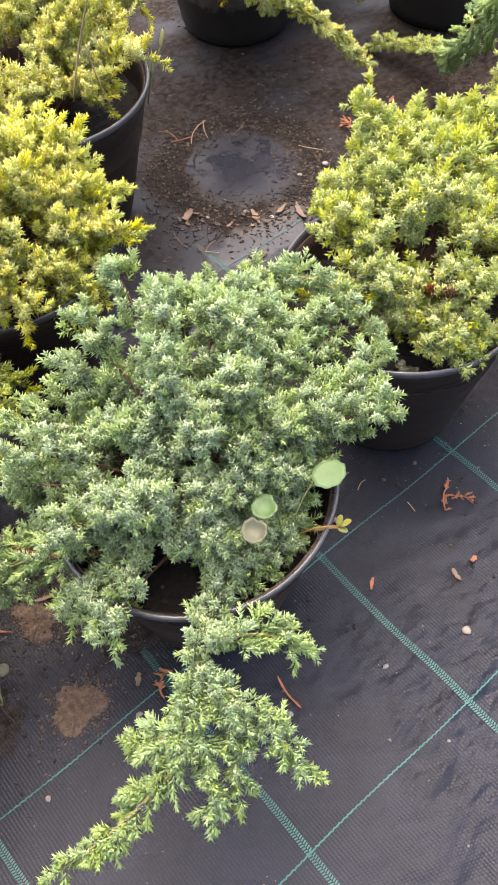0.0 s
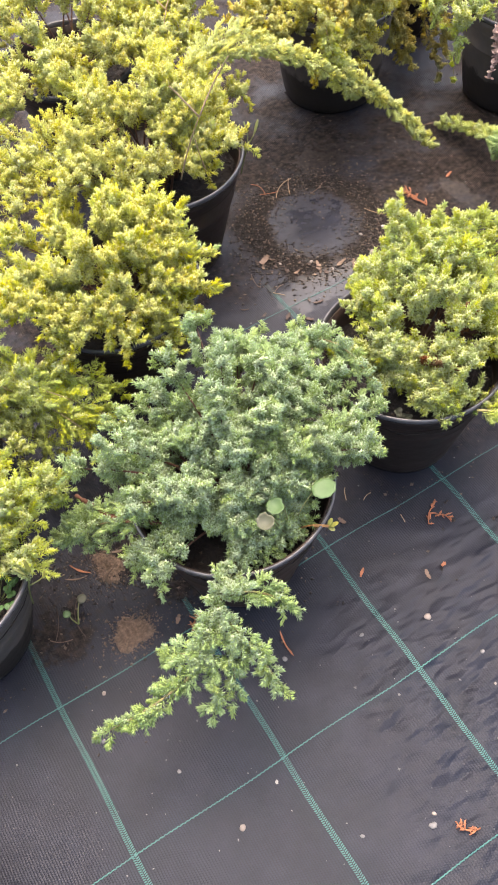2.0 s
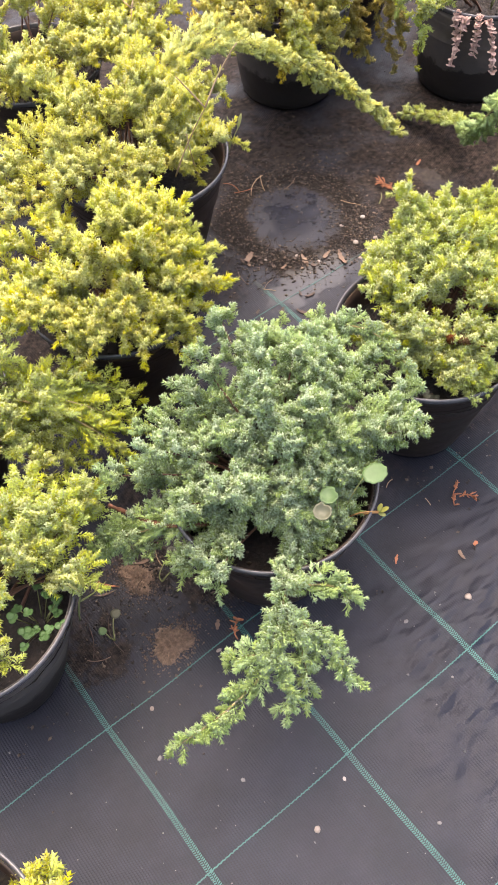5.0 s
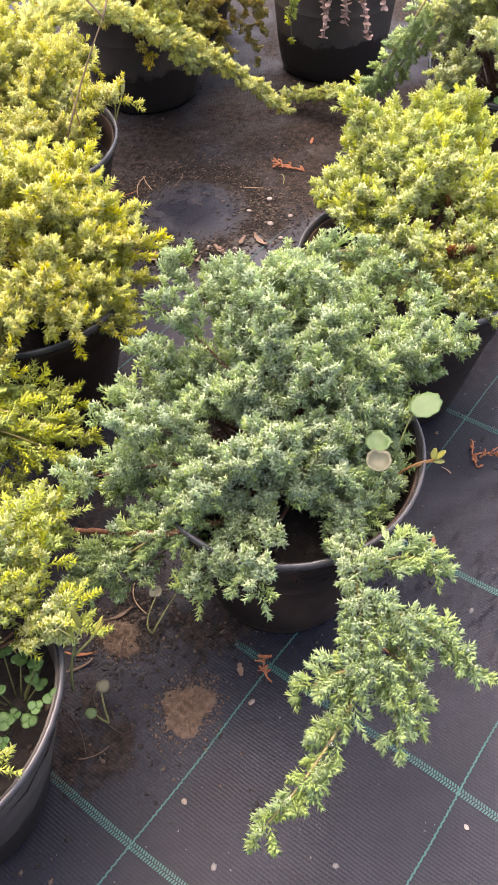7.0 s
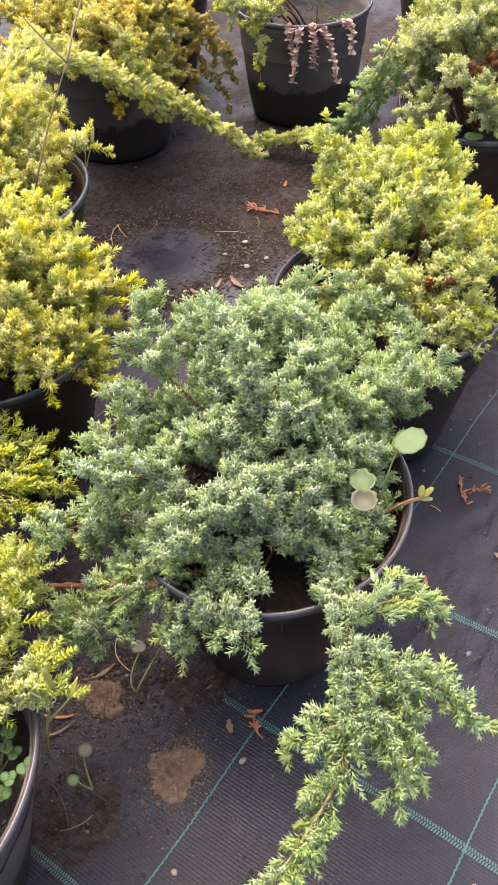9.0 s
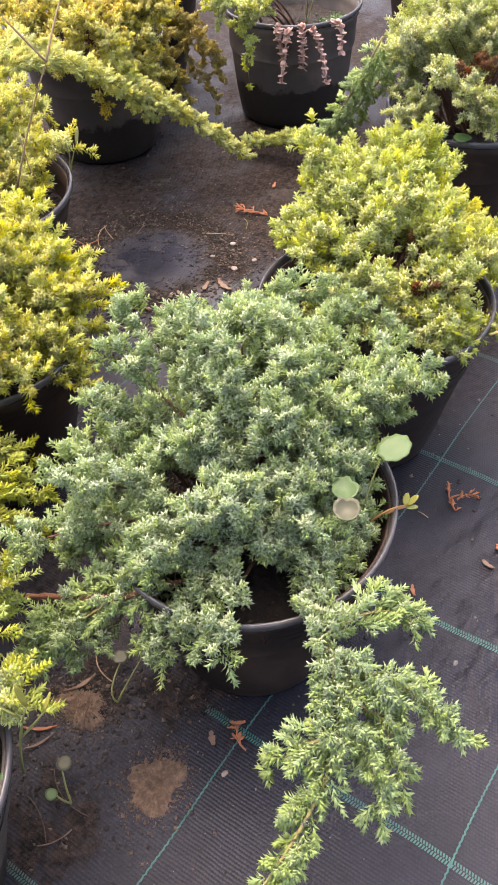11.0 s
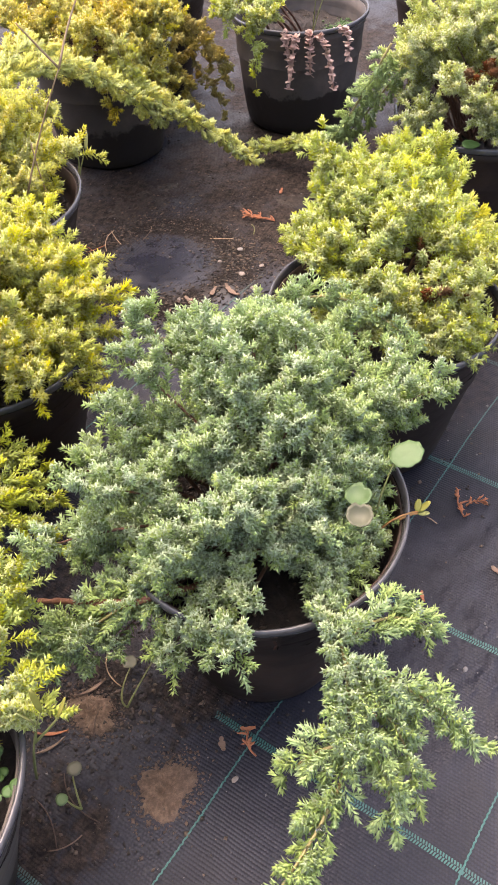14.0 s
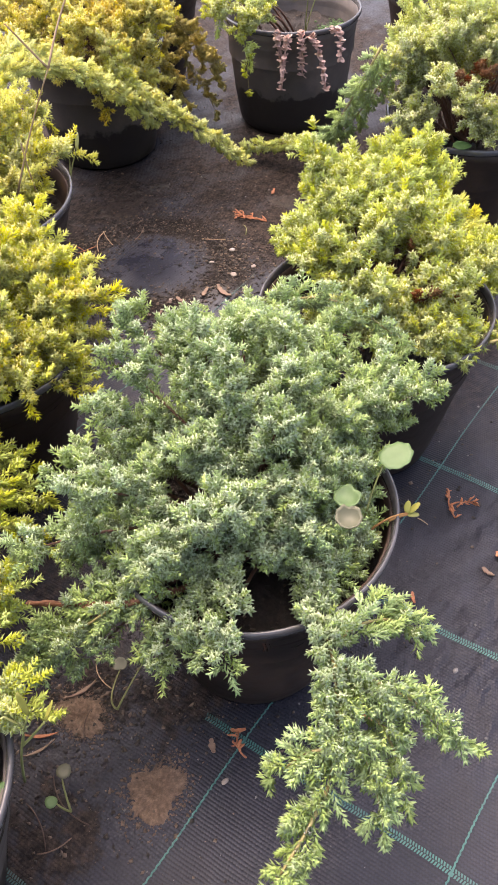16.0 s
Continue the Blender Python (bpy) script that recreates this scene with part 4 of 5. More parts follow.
juniper("orange-tinged juniper in a black nursery pot", 0.605, 0.795, AMBER, skin=DUSTY, foot=1.2, tips=
        [(0.470, 0.780, 0.210), (0.490, 0.720, 0.205), (0.554, 0.690, 0.200), (0.596, 0.690, 0.205), (0.524, 0.693, 0.150), (0.521, 0.670, 0.190), (0.611, 0.665, 0.200), (0.560, 0.74, 0.235),
         (0.65, 0.70, 0.21), (0.43, 0.74, 0.19), (0.46, 0.70, 0.17), (0.52, 0.665, 0.15), (0.585, 0.665, 0.165), (0.48, 0.69, 0.21), (0.56, 0.66, 0.13), (0.63, 0.72, 0.14), (0.45, 0.86, 0.22), (0.52, 0.85, 0.24), (0.60, 0.675, 0.12), (0.50, 0.68, 0.12), (0.66, 0.745, 0.19), (0.61, 0.83, 0.24), (0.45, 0.72, 0.18), (0.455, 0.765, 0.21), (0.50, 0.75, 0.225), (0.44, 0.81, 0.215), (0.53, 0.70, 0.205), (0.42, 0.76, 0.18), (0.57, 0.680, 0.170), (0.60, 0.660, 0.20), (0.54, 0.685, 0.165), (0.62, 0.690, 0.17)], seed=29, fill=14, dome=(0.13, 0.24), shoots=22, between=8, reach=0.032, needle=0.0064, width=0.0024, twigs=2, gap=0.0027,
        runners=[((0.498, 0.668, 0.152), (0.545, 0.640, 0.122), (0.603, 0.566, 0.045), 110, 0.023, YOUNG), ((0.520, 0.690, 0.190), (0.500, 0.665, 0.185), (0.515, 0.650, 0.135), 40, 0.026, PALE)],
        stems=[((0.545, 0.720, 0.190), (0.520, 0.680, 0.190), (0.512, 0.662, 0.148))])

juniper("mixed green juniper in a black nursery pot", 0.240, 0.880, PALE,
        [(-0.02, 0.72, 0.20), (0.04, 0.79, 0.215), (0.08, 0.86, 0.22), (0.15, 0.88, 0.24), (0.375, 0.850, 0.200), (0.300, 0.805, 0.215), (0.190, 0.815, 0.200), (0.200, 0.760, 0.200), (0.25, 0.78, 0.22), (0.34, 0.80, 0.2), (0.11, 0.80, 0.2), (0.40, 0.80, 0.17), (0.05, 0.75, 0.20), (0.10, 0.73, 0.20), (0.16, 0.75, 0.22), (0.02, 0.82, 0.2), (0.36, 0.76, 0.2), (0.42, 0.82, 0.21), (0.39, 0.88, 0.22), (0.30, 0.88, 0.25), (0.32, 0.95, 0.24), (0.30, 0.74, 0.19), (0.34, 0.73, 0.18), (0.38, 0.745, 0.185), (0.41, 0.79, 0.20), (0.33, 0.77, 0.205), (0.26, 0.75, 0.205), (0.36, 0.82, 0.22)], 31, fill=16, dome=(0.15, 0.25), shoots=22, between=8, reach=0.032, needle=0.0064, width=0.0024, twigs=2, gap=0.0027)

juniper("dull brownish juniper trailing on the ground beside its pot", 0.800, 0.880, DRAB,
        [(0.700, 0.775, 0.090), (0.685, 0.770, 0.115), (0.735, 0.770, 0.110), (0.73, 0.80, 0.15), (0.78, 0.79, 0.16), (0.70, 0.80, 0.13)], 37, fill=8, dome=(0.1, 0.21), shoots=22, reach=0.030, needle=0.0064, width=0.0024, twigs=2, gap=0.0027,
        runners=[((0.74, 0.82, 0.13), (0.70, 0.77, 0.13), (0.680, 0.742, 0.085), 54, 0.030), ((0.74, 0.82, 0.13), (0.70, 0.76, 0.11), (0.697, 0.724, 0.050), 54, 0.030),
                 ((0.76, 0.81, 0.13), (0.75, 0.75, 0.12), (0.738, 0.698, 0.070), 54, 0.030), ((0.75, 0.80, 0.12), (0.735, 0.74, 0.08), (0.741, 0.708, 0.022), 30, 0.022),
                 ((0.75, 0.82, 0.12), (0.71, 0.79, 0.10), (0.715, 0.775, 0.040), 30, 0.030)])

juniper("blue-green juniper in a black nursery pot at the row's end", 1.005, 0.486, BLUE,
        [(0.945, 0.440, 0.22), (0.965, 0.410, 0.21), (0.985, 0.490, 0.23), (1.04, 0.43, 0.23)], 41, fill=10, dome=(0.1, 0.24), shoots=20, needle=0.0064, width=0.0024, twigs=2, gap=0.0027)

juniper("yellow juniper in a black pot beside the open strip", -0.345, 0.045, GOLD,
        [(-0.234, 0.045, 0.115), (-0.234, 0.020, 0.140), (-0.25, 0.03, 0.15), (-0.28, 0.06, 0.17)], 43, fill=10, dome=(0.075, 0.2), shoots=20, needle=0.0064, width=0.0024, twigs=2, gap=0.0027)


# ---------------------------------------------------------------- soil, mud and grit on the fabric
def on_ground(x, y, lift=0.0):
    return float(ground_height(np.array(x), np.array(y))) + lift


def scatter(name, label, rng, xy, lo, hi, mat, power=2.0):
    xy = np.array(xy)
    size = lo + (hi - lo) * rng.uniform(0, 1, len(xy)) ** power
    c = np.stack([xy[:, 0], xy[:, 1], ground_height(xy[:, 0], xy[:, 1]) + size * 0.15], 1)
    V, T = chunk_arrays(rng, c, size)
    return tagged(new(name, quick_mesh(name, V, T, mat)), label, "soil", kind="stuff")


POT_FEET = [(0.072, 0.190), (0.299, 0.225), (0.095, 0.468), (0.232, 0.622), (-0.191, 0.261), (0.654, 0.299), (0.822, 0.632), (0.605, 0.795)]
rng = np.random.default_rng(101)
spots = []
for _ in range(3600):  # a ring left by a pot that was taken away
    a, r = rng.uniform(0, 2 * math.pi), rng.normal(0.088, 0.020)
    spots.append((0.415 + r * math.cos(a), 0.558 + r * math.sin(a)))
for x, y in POT_FEET:  # round the pots' feet
    for _ in range(240):
        a, r = rng.uniform(0, 2 * math.pi), 0.066 + abs(rng.normal(0, 0.024))
        spots.append((x + r * math.cos(a), y + r * math.sin(a)))
for cx, cy, sx, sy, n in ((0.46, 0.46, 0.05, 0.035, 700), (0.52, 0.60, 0.08, 0.08, 900), (-0.05, 0.265, 0.035, 0.025, 700), (-0.02, 0.235, 0.022, 0.018, 450), (0.0, 0.190, 0.012, 0.018, 200), (0.33, 0.52, 0.03, 0.02, 260),
                          (0.39, 0.05, 0.018, 0.012, 46), (-0.10, 0.21, 0.02, 0.05, 220), (0.38, 0.66, 0.06, 0.05, 500), (0.30, 0.10, 0.10, 0.04, 60)):
    spots += [(rng.normal(cx, sx), rng.normal(cy, sy)) for _ in range(n)]
scatter("soil_crumbs", "dark soil crumbs and bark bits strewn on the fabric", rng, spots, 0.0004, 0.0026, CRUMB, 2.6)

spots = [(rng.uniform(-0.35, 0.9), rng.uniform(-0.45, 0.9)) for _ in range(1500)]
scatter("grit", "fine pale grit strewn on the fabric", rng, spots, 0.0004, 0.0016, GREYSTONE, 2.5)


def mud_patch(x, y, rx, ry, seed):
    """A thin crust of dried mud with a ragged edge, broken at the rim into crumbs."""
    rng = np.random.default_rng(seed)
    n, rings = 72, 7
    edge = [1 + 0.14 * math.sin(3 * i / n * 2 * math.pi + seed) + 0.07 * math.sin(5 * i / n * 2 * math.pi + 2 * seed) + 0.05 * math.sin(17 * i / n * 2 * math.pi) + rng.normal(0, 0.06) for i in range(n)]
    verts, faces = [(x, y, on_ground(x, y, 0.0018))], []
    for k in range(1, rings + 1):
        for i in range(n):
            a = 2 * math.pi * i / n
            q = k / rings * edge[i]
            px, py = x + rx * q * math.cos(a), y + ry * q * math.sin(a)
            verts.append((px, py, on_ground(px, py, (0.0014 + rng.uniform(-0.0013, 0.0008)) if k < rings else -0.0005)))
    for i in range(n):
        j = (i + 1) % n
        faces.append((0, 1 + i, 1 + j))
        for k in range(rings - 1):
            q, s = 1 + k * n, 1 + (k + 1) * n
            faces.append((q + i, s + i, s + j, q + j))
    ob = new("mud_patch", raw_mesh("mud_patch", verts, faces, MUD))
    tagged(ob, "dried brown mud patch on black fabric", "mud", "mud patches")
    pts = []
    for _ in range(620):
        a, q = rng.uniform(0, 2 * math.pi), abs(rng.normal(1.0, 0.32))
        pts.append((x + rx * q * math.cos(a), y + ry * q * math.sin(a)))
    scatter("mud_crumbs", "crumbs of dried mud", rng, pts, 0.0004, 0.0018, MUD)


mud_patch(-0.060, 0.178, 0.021, 0.017, 3)
mud_patch(-0.047, 0.256, 0.014, 0.020, 8)


def stone(x, y, size, mat, seed, label="small pale stone lying on the fabric"):
    rng = np.random.default_rng(seed)
    bm = bmesh.new()
    bmesh.ops.create_icosphere(bm, subdivisions=2, radius=1)
    k = rng.uniform(0.6, 1.0, 3)
    off = Vector(rng.uniform(0, 50, 3))
    for v in bm.verts:
        v.co *= 1 + 0.35 * noise.noise(v.co * 1.3 + off)
        v.co = Vector((v.co.x * size * k[0], v.co.y * size * k[1], v.co.z * size * 0.38 * k[2]))
    me = bpy.data.meshes.new("stone")
    bm.to_mesh(me)
    bm.free()
    me.materials.append(mat)
    shade(me)
    ob = new("stone", me)
    ob.matrix_world = pose(x, y, on_ground(x, y, size * 0.22), 0, 0, rng.uniform(0, 360))
    return tagged(ob, label, "stone", "stones on the fabric")


for i, (x, y, r, m) in enumerate(((0.189, 0.035, 0.0058, STONE), (-0.017, -0.014, 0.0028, WHITESTONE), (0.485, 0.500, 0.0062, WHITESTONE), (0.445, 0.470, 0.0070, STONE), (0.452, 0.505, 0.0045, STONE),
                                  (0.075, -0.115, 0.0058, GREYSTONE), (0.082, -0.108, 0.0034, STONE), (-0.062, -0.030, 0.0055, STONE), (0.05, 0.075, 0.004, GREYSTONE), (0.125, 0.055, 0.004, GREYSTONE),
                                  (0.21, -0.02, 0.0036, GREYSTONE), (0.12, -0.01, 0.0022, GREYSTONE), (0.17, -0.09, 0.0038, GREYSTONE), (0.20, -0.05, 0.0020, STONE), (-0.11, 0.14, 0.0045, STONE),
                                  (-0.03, 0.145, 0.0042, STONE), (0.47, 0.46, 0.0050, STONE), (0.43, 0.445, 0.0046, STONE), (0.385, 0.475, 0.0042, STONE), (0.37, 0.50, 0.0046, STONE),
                                  (-0.13, 0.10, 0.0038, GREYSTONE), (0.335, 0.520, 0.0040, STONE), (-0.085, 0.040, 0.0034, GREYSTONE), (0.02, -0.09, 0.0030, GREYSTONE))):
    stone(x, y, 0.68 * r, m, 200 + i)


def chip(x, y, length, wide, turn, mat, seed, name="wood_chip", label="reddish wood chip on the fabric", category="wood chip"):
    """A curled splinter: a thin bent plate with pointed ends."""
    rng = np.random.default_rng(seed)
    n, verts, faces = 9, [], []
    for i in range(n):
        s = i / (n - 1)
        w = wide * (math.sin(math.pi * (0.16 + 0.70 * s)) * rng.uniform(0.45, 1.1))
        px, lift = (s - 0.5) * length, 0.0012 + 0.1 * length * (2 * s - 1) ** 2
        for z in (0.0009, 0):
            for e in (-1, 1):
                verts.append((px + rng.uniform(-0.03, 0.03) * length, e * w * 0.5 + 0.12 * length * math.sin(2 * s), lift + z))
    for i in range(n - 1):
        a, b = 4 * i, 4 * i + 4
        faces += [(a, a + 1, b + 1, b), (a + 2, b + 2, b + 3, a + 3), (a, b, b + 2, a + 2), (a + 1, a + 3, b + 3, b + 1)]
    faces += [(0, 2, 3, 1), (4 * n - 4, 4 * n - 3, 4 * n - 1, 4 * n - 2)]
    ob = new(name, raw_mesh(name, verts, faces, mat, False))
    ob.matrix_world = pose(x, y, on_ground(x, y), 0, 0, turn)
    return tagged(ob, label, category, category + "s on the fabric")


for i, (x, y, l, w, a, m) in enumerate(((0.413, 0.459, 0.026, 0.007, 62, CHIP), (0.322, 0.535, 0.018, 0.012, 20, CHIP), (0.164, 0.107, 0.010, 0.004, 30, RUST), (0.218, 0.070, 0.011, 0.005, 70, CHIP),
                                        (0.237, 0.070, 0.006, 0.005, 0, RUST), (0.182, 0.167, 0.009, 0.006, 100, CHIP), (0.061, 0.086, 0.028, 0.0022, 78, RUST), (-0.033, 0.268, 0.024, 0.0030, 150, CHIP),
                                        (0.345, 0.045, 0.010, 0.004, 10, RUST), (-0.015, 0.165, 0.010, 0.005, 40, CHIP), (0.004, 0.158, 0.010, 0.004, 120, RUST), (0.40, 0.475, 0.016, 0.006, 10, CHIP),
                                        (-0.080, 0.262, 0.022, 0.0022, 150, CHIP), (-0.072, 0.268, 0.024, 0.0022, 120, RUST), (0.375, 0.49, 0.012, 0.007, 75, CHIP), (0.62, 0.53, 0.013, 0.004, 15, RUST))):
    chip(x, y, l, w, a, m, 300 + i)

rng = np.random.default_rng(350)
for i, (x, y, l, w, a) in enumerate(((0.293, 0.436, 0.020, 0.009, 30), (0.312, 0.421, 0.024, 0.010, 110), (0.337, 0.437, 0.022, 0.008, 160), (0.330, 0.445, 0.014, 0.006, 60), (0.255, 0.478, 0.018, 0.004, 140), (0.270, 0.455, 0.012, 0.006, 20))):
    chip(x, y, 0.62 * l, 0.62 * w, a, DARKCHIP, 360 + i, "dead_leaf", "dark rotting leaf scrap on the fabric", "dead leaf")
for i in range(16):
    u = rng.uniform()
    chip(0.312 + 0.056 * u + rng.normal(0, 0.008), 0.540 - 0.060 * u + rng.normal(0, 0.008), rng.uniform(0.004, 0.009), rng.uniform(0.003, 0.006), rng.uniform(0, 180), (CHIP, DARKCHIP, MUD, DARKCHIP)[i % 4], 370 + i)


def dead_sprig(x, y, length, turn, seed, curl=0.006):
    """A shed scaly twig: a crooked midrib with curled side twigs, each with short stubs."""
    rng = np.random.default_rng(seed)
    owner = thing("dead_sprig", x, y, on_ground(x, y, 0.0012), "rust-brown dead juniper sprig on the fabric", "dead sprig", "dead sprigs on the fabric", turn)
    spine = bend((-length / 2, 0, 0), (rng.normal(0, 0.1) * length, curl, curl * 0.8), (length / 2, rng.normal(0, 0.12) * length, 0.001), 8)
    part("twig", tube("twig", spine, [0.0007] * 8, RUST, 5), owner)
    for i in range(max(7, int(length / 0.0026))):
        a = spine[rng.integers(0, 7)]
        ang, l = rng.normal(0, 0.9), length * rng.uniform(0.16, 0.42)
        c = a + Vector((l * math.cos(ang), l * math.sin(ang), rng.uniform(0, 0.005)))
        m = (a + c) / 2 + Vector((*rng.normal(0, 0.0012, 2), rng.uniform(0.0005, 0.003)))
        twig = part("side_twig", tube("side_twig", bend(a, m, c, 5), [0.0005, 0.0008, 0.0009, 0.0007, 0.0003], RUST, 5), owner)
        for k in range(2):
            p = a.lerp(c, 0.4 + 0.3 * k)
            q = p + Vector((rng.normal(0.0016, 0.0012), rng.normal(0, 0.0022), rng.uniform(0, 0.002)))
            part("stub", tube("stub", [p, p.lerp(q, 0.5), q], [0.0005, 0.0006, 0.0002], RUST, 4), twig)


dead_sprig(0.263, 0.120, 0.022, 30, 1, 0.008)
dead_sprig(0.270, 0.112, 0.016, -50, 2, 0.006)
dead_sprig(0.098, -0.133, 0.020, 150, 3)
dead_sprig(0.554, 0.517, 0.036, 100, 4, 0.003)
dead_sprig(-0.005, 0.150, 0.018, 60, 5)


# ---------------------------------------------------------------- weeds
def leaf_mesh(name, radius, mat, notch=0.25, cup=0.18, long=1.0, wavy=0.04):
    """A rounded leaf, cupped, with a notch at its stalk, of real thickness; it lies along +x from the stalk."""
    n, rings = (28, 4) if radius > 0.005 else (12, 2)
    verts, faces = [], []
    for top in (1, 0):
        base = len(verts)
        verts.append((radius * long, 0, 0.0003 * top))
        for k in range(1, rings + 1):
            for i in range(n):
                a = 2 * math.pi * i / n
                q = k / rings * (1 - notch * math.exp(-((math.pi - a) / 0.32) ** 2)) * (1 + wavy * math.sin(9 * a))
                px, py = radius * long * (1 + q * math.cos(a)), radius * q * math.sin(a)
                verts.append((px, py, cup * radius * (q * q) - 0.12 * radius * abs(math.sin(a)) * q + 0.0003 * top))
        for i in range(n):
            j = (i + 1) % n
            f = (base, base + 1 + i, base + 1 + j)
            faces.append(f if top else f[::-1])
            for k in range(rings - 1):
                q, s = base + 1 + k * n, base + 1 + (k + 1) * n
                f = (q + i, s + i, s + j, q + j)
                faces.append(f if top else f[::-1])
    h = 1 + rings * n
    for i in range(n):
        j = (i + 1) % n
        s = 1 + (rings - 1) * n
        faces.append((s + i, h + s + i, h + s + j, s + j))
    return raw_mesh(name, verts, faces, mat)


def leaf(owner, at, radius, turn, tilt, mat, label="", **shape):
    ob = part("leaf", leaf_mesh("leaf", radius, mat, **shape), owner, label)
    ob.matrix_local = pose(*at, 0, 0, turn) @ pose(0, 0, 0, 0, -tilt, 0) @ pose(-radius * 0.2, 0, 0)
    return ob


def weed(x, y, z, label, stalks, stalk_mat=None, thick=0.0008):
    """stalks: (foot, bow, head, leaf radius, turn, tilt, material, shape), places in the world."""
    owner = thing("weed", x, y, z, label, "weed", "weeds among the junipers")
    o = Vector((x, y, z))
    for foot, bow, head, r, turn, tilt, mat, shape in stalks:
        a, b, c = (Vector(p) - o for p in (foot, bow, head))
        part("stalk", tube("stalk", bend(a, b, c, 9), [thick * (1 - 0.05 * i) for i in range(9)], stalk_mat or STALK, 6), owner)
        if r:
            leaf(owner, c, r, turn, tilt, mat, **shape)
    return owner


weed(0.090, 0.122, 0.114, "round-leaved green weed seedling growing beside the pot rim",
     [((0.090, 0.122, 0.114), (0.095, 0.125, 0.160), (0.114, 0.123, 0.183), 0.0094, -28, 14, LEAF, {"notch": 0.05, "wavy": 0.05, "long": 1.12}),
      ((0.090, 0.122, 0.114), (0.092, 0.128, 0.150), (0.086, 0.126, 0.184), 0.0078, 165, -12, LEAF, {"cup": 0.4}),
      ((0.090, 0.122, 0.114), (0.085, 0.126, 0.145), (0.070, 0.121, 0.188), 0.0074, 205, -20, WAN, {"cup": 0.55})])
weed(0.096, 0.128, 0.116, "orange-stalked weed shoot leaning out over the rim",
              [((0.096, 0.128, 0.116), (0.098, 0.120, 0.152), (0.119, 0.105, 0.146), 0.0022, -35, 40, BUD, {"long": 2.2, "notch": 0.0}),
               ((0.108, 0.113, 0.144), (0.114, 0.109, 0.147), (0.118, 0.106, 0.146), 0.0021, 20, 50, BUD, {"long": 2.0, "notch": 0.0}),
               ((0.108, 0.113, 0.144), (0.114, 0.108, 0.147), (0.118, 0.105, 0.145), 0.0021, -85, 25, STALK, {"long": 2.0, "notch": 0.0}),
               ((0.096, 0.128, 0.116), (0.094, 0.124, 0.130), (0.100, 0.120, 0.134), 0.0024, -60, 20, STALK, {"long": 1.6, "notch": 0.0})], ORANGE, 0.0010)


def clover(x, y, z, n, spread, seed, mat, label):
    rng = np.random.default_rng(seed)
    stalks = []
    for _ in range(n):
        a, q = rng.uniform(0, 2 * math.pi), spread * math.sqrt(rng.uniform())
        hx, hy, hz = x + q * math.cos(a), y + q * math.sin(a), z + rng.uniform(0.006, 0.022)
        t = rng.uniform(0, 360)
        for k in range(3):
            stalks.append(((x + 0.3 * q * math.cos(a), y + 0.3 * q * math.sin(a), z), (hx, hy, hz + 0.002), (hx, hy, hz), rng.uniform(0.0022, 0.0034), t + 120 * k, rng.uniform(-5, 20), mat, {"wavy": 0.0}))
    return weed(x, y, z, label, stalks, None, 0.0005)


clover(0.250, 0.176, 0.114, 3, 0.010, 5, DULL, "grey-green clover seedlings in the pot's soil")
clover(-0.152, 0.212, 0.120, 16, 0.024, 6, DARKLEAF, "dark green clover crowding the pot's edge")
weed(0.566, 0.300, 0.116, "broad green weed leaf under the juniper", [((0.572, 0.305, 0.116), (0.568, 0.300, 0.150), (0.562, 0.299, 0.152), 0.011, 200, 5, LEAF, {"notch": 0.0}),
                                                                  ((0.575, 0.295, 0.116), (0.572, 0.285, 0.150), (0.568, 0.280, 0.150), 0.009, 250, 0, DARKLEAF, {"notch": 0.0})])
weed(-0.118, 0.192, 0.114, "upright weed with yellow pods at the pot rim",
     [((-0.125, 0.198, 0.114), (-0.122, 0.196, 0.15), (-0.114, 0.188, 0.178), 0.0017, 80, 78, BUD, {"long": 5.2, "notch": 0, "wavy": 0}),
      ((-0.120, 0.194, 0.15), (-0.117, 0.191, 0.165), (-0.118, 0.192, 0.170), 0.0017, 170, 70, STALK, {"long": 5.0, "notch": 0, "wavy": 0}),
      ((-0.120, 0.194, 0.15), (-0.112, 0.188, 0.16), (-0.108, 0.186, 0.165), 0.0016, 330, 65, BUD, {"long": 5.0, "notch": 0, "wavy": 0})])
weed(-0.098, 0.222, 0.0, "drab seedling sprouting from the fabric",
     [((-0.100, 0.215, 0.001), (-0.096, 0.222, 0.012), (-0.090, 0.229, 0.014), 0.0050, 25, 4, DULL, {"notch": 0.0}),
      ((-0.100, 0.215, 0.001), (-0.104, 0.216, 0.010), (-0.104, 0.221, 0.014), 0.004, 120, 10, LEAF, {"notch": 0.0})])
weed(-0.010, 0.232, 0.0, "round-leaved seedling at the foot of the pot",
     [((-0.030, 0.236, 0.001), (-0.020, 0.235, 0.012), (0.000, 0.236, 0.018), 0.0050, 0, 6, LEAF, {}),
      ((-0.030, 0.236, 0.001), (-0.035, 0.242, 0.010), (-0.009, 0.250, 0.010), 0.0052, 40, 5, DULL, {})])


def straw(points_list, label):
    x, y, z = points_list[0][0]
    owner = thing("dry_stalk", x, y, z, label, "dry stalk", "dry stalks")
    for line in points_list:
        pts = [Vector(p) - Vector((x, y, z)) for p in line]
        part("stem", tube("stem", bend(*pts, 9), [0.0009 - 0.00005 * i for i in range(9)], STRAW, 5), owner)


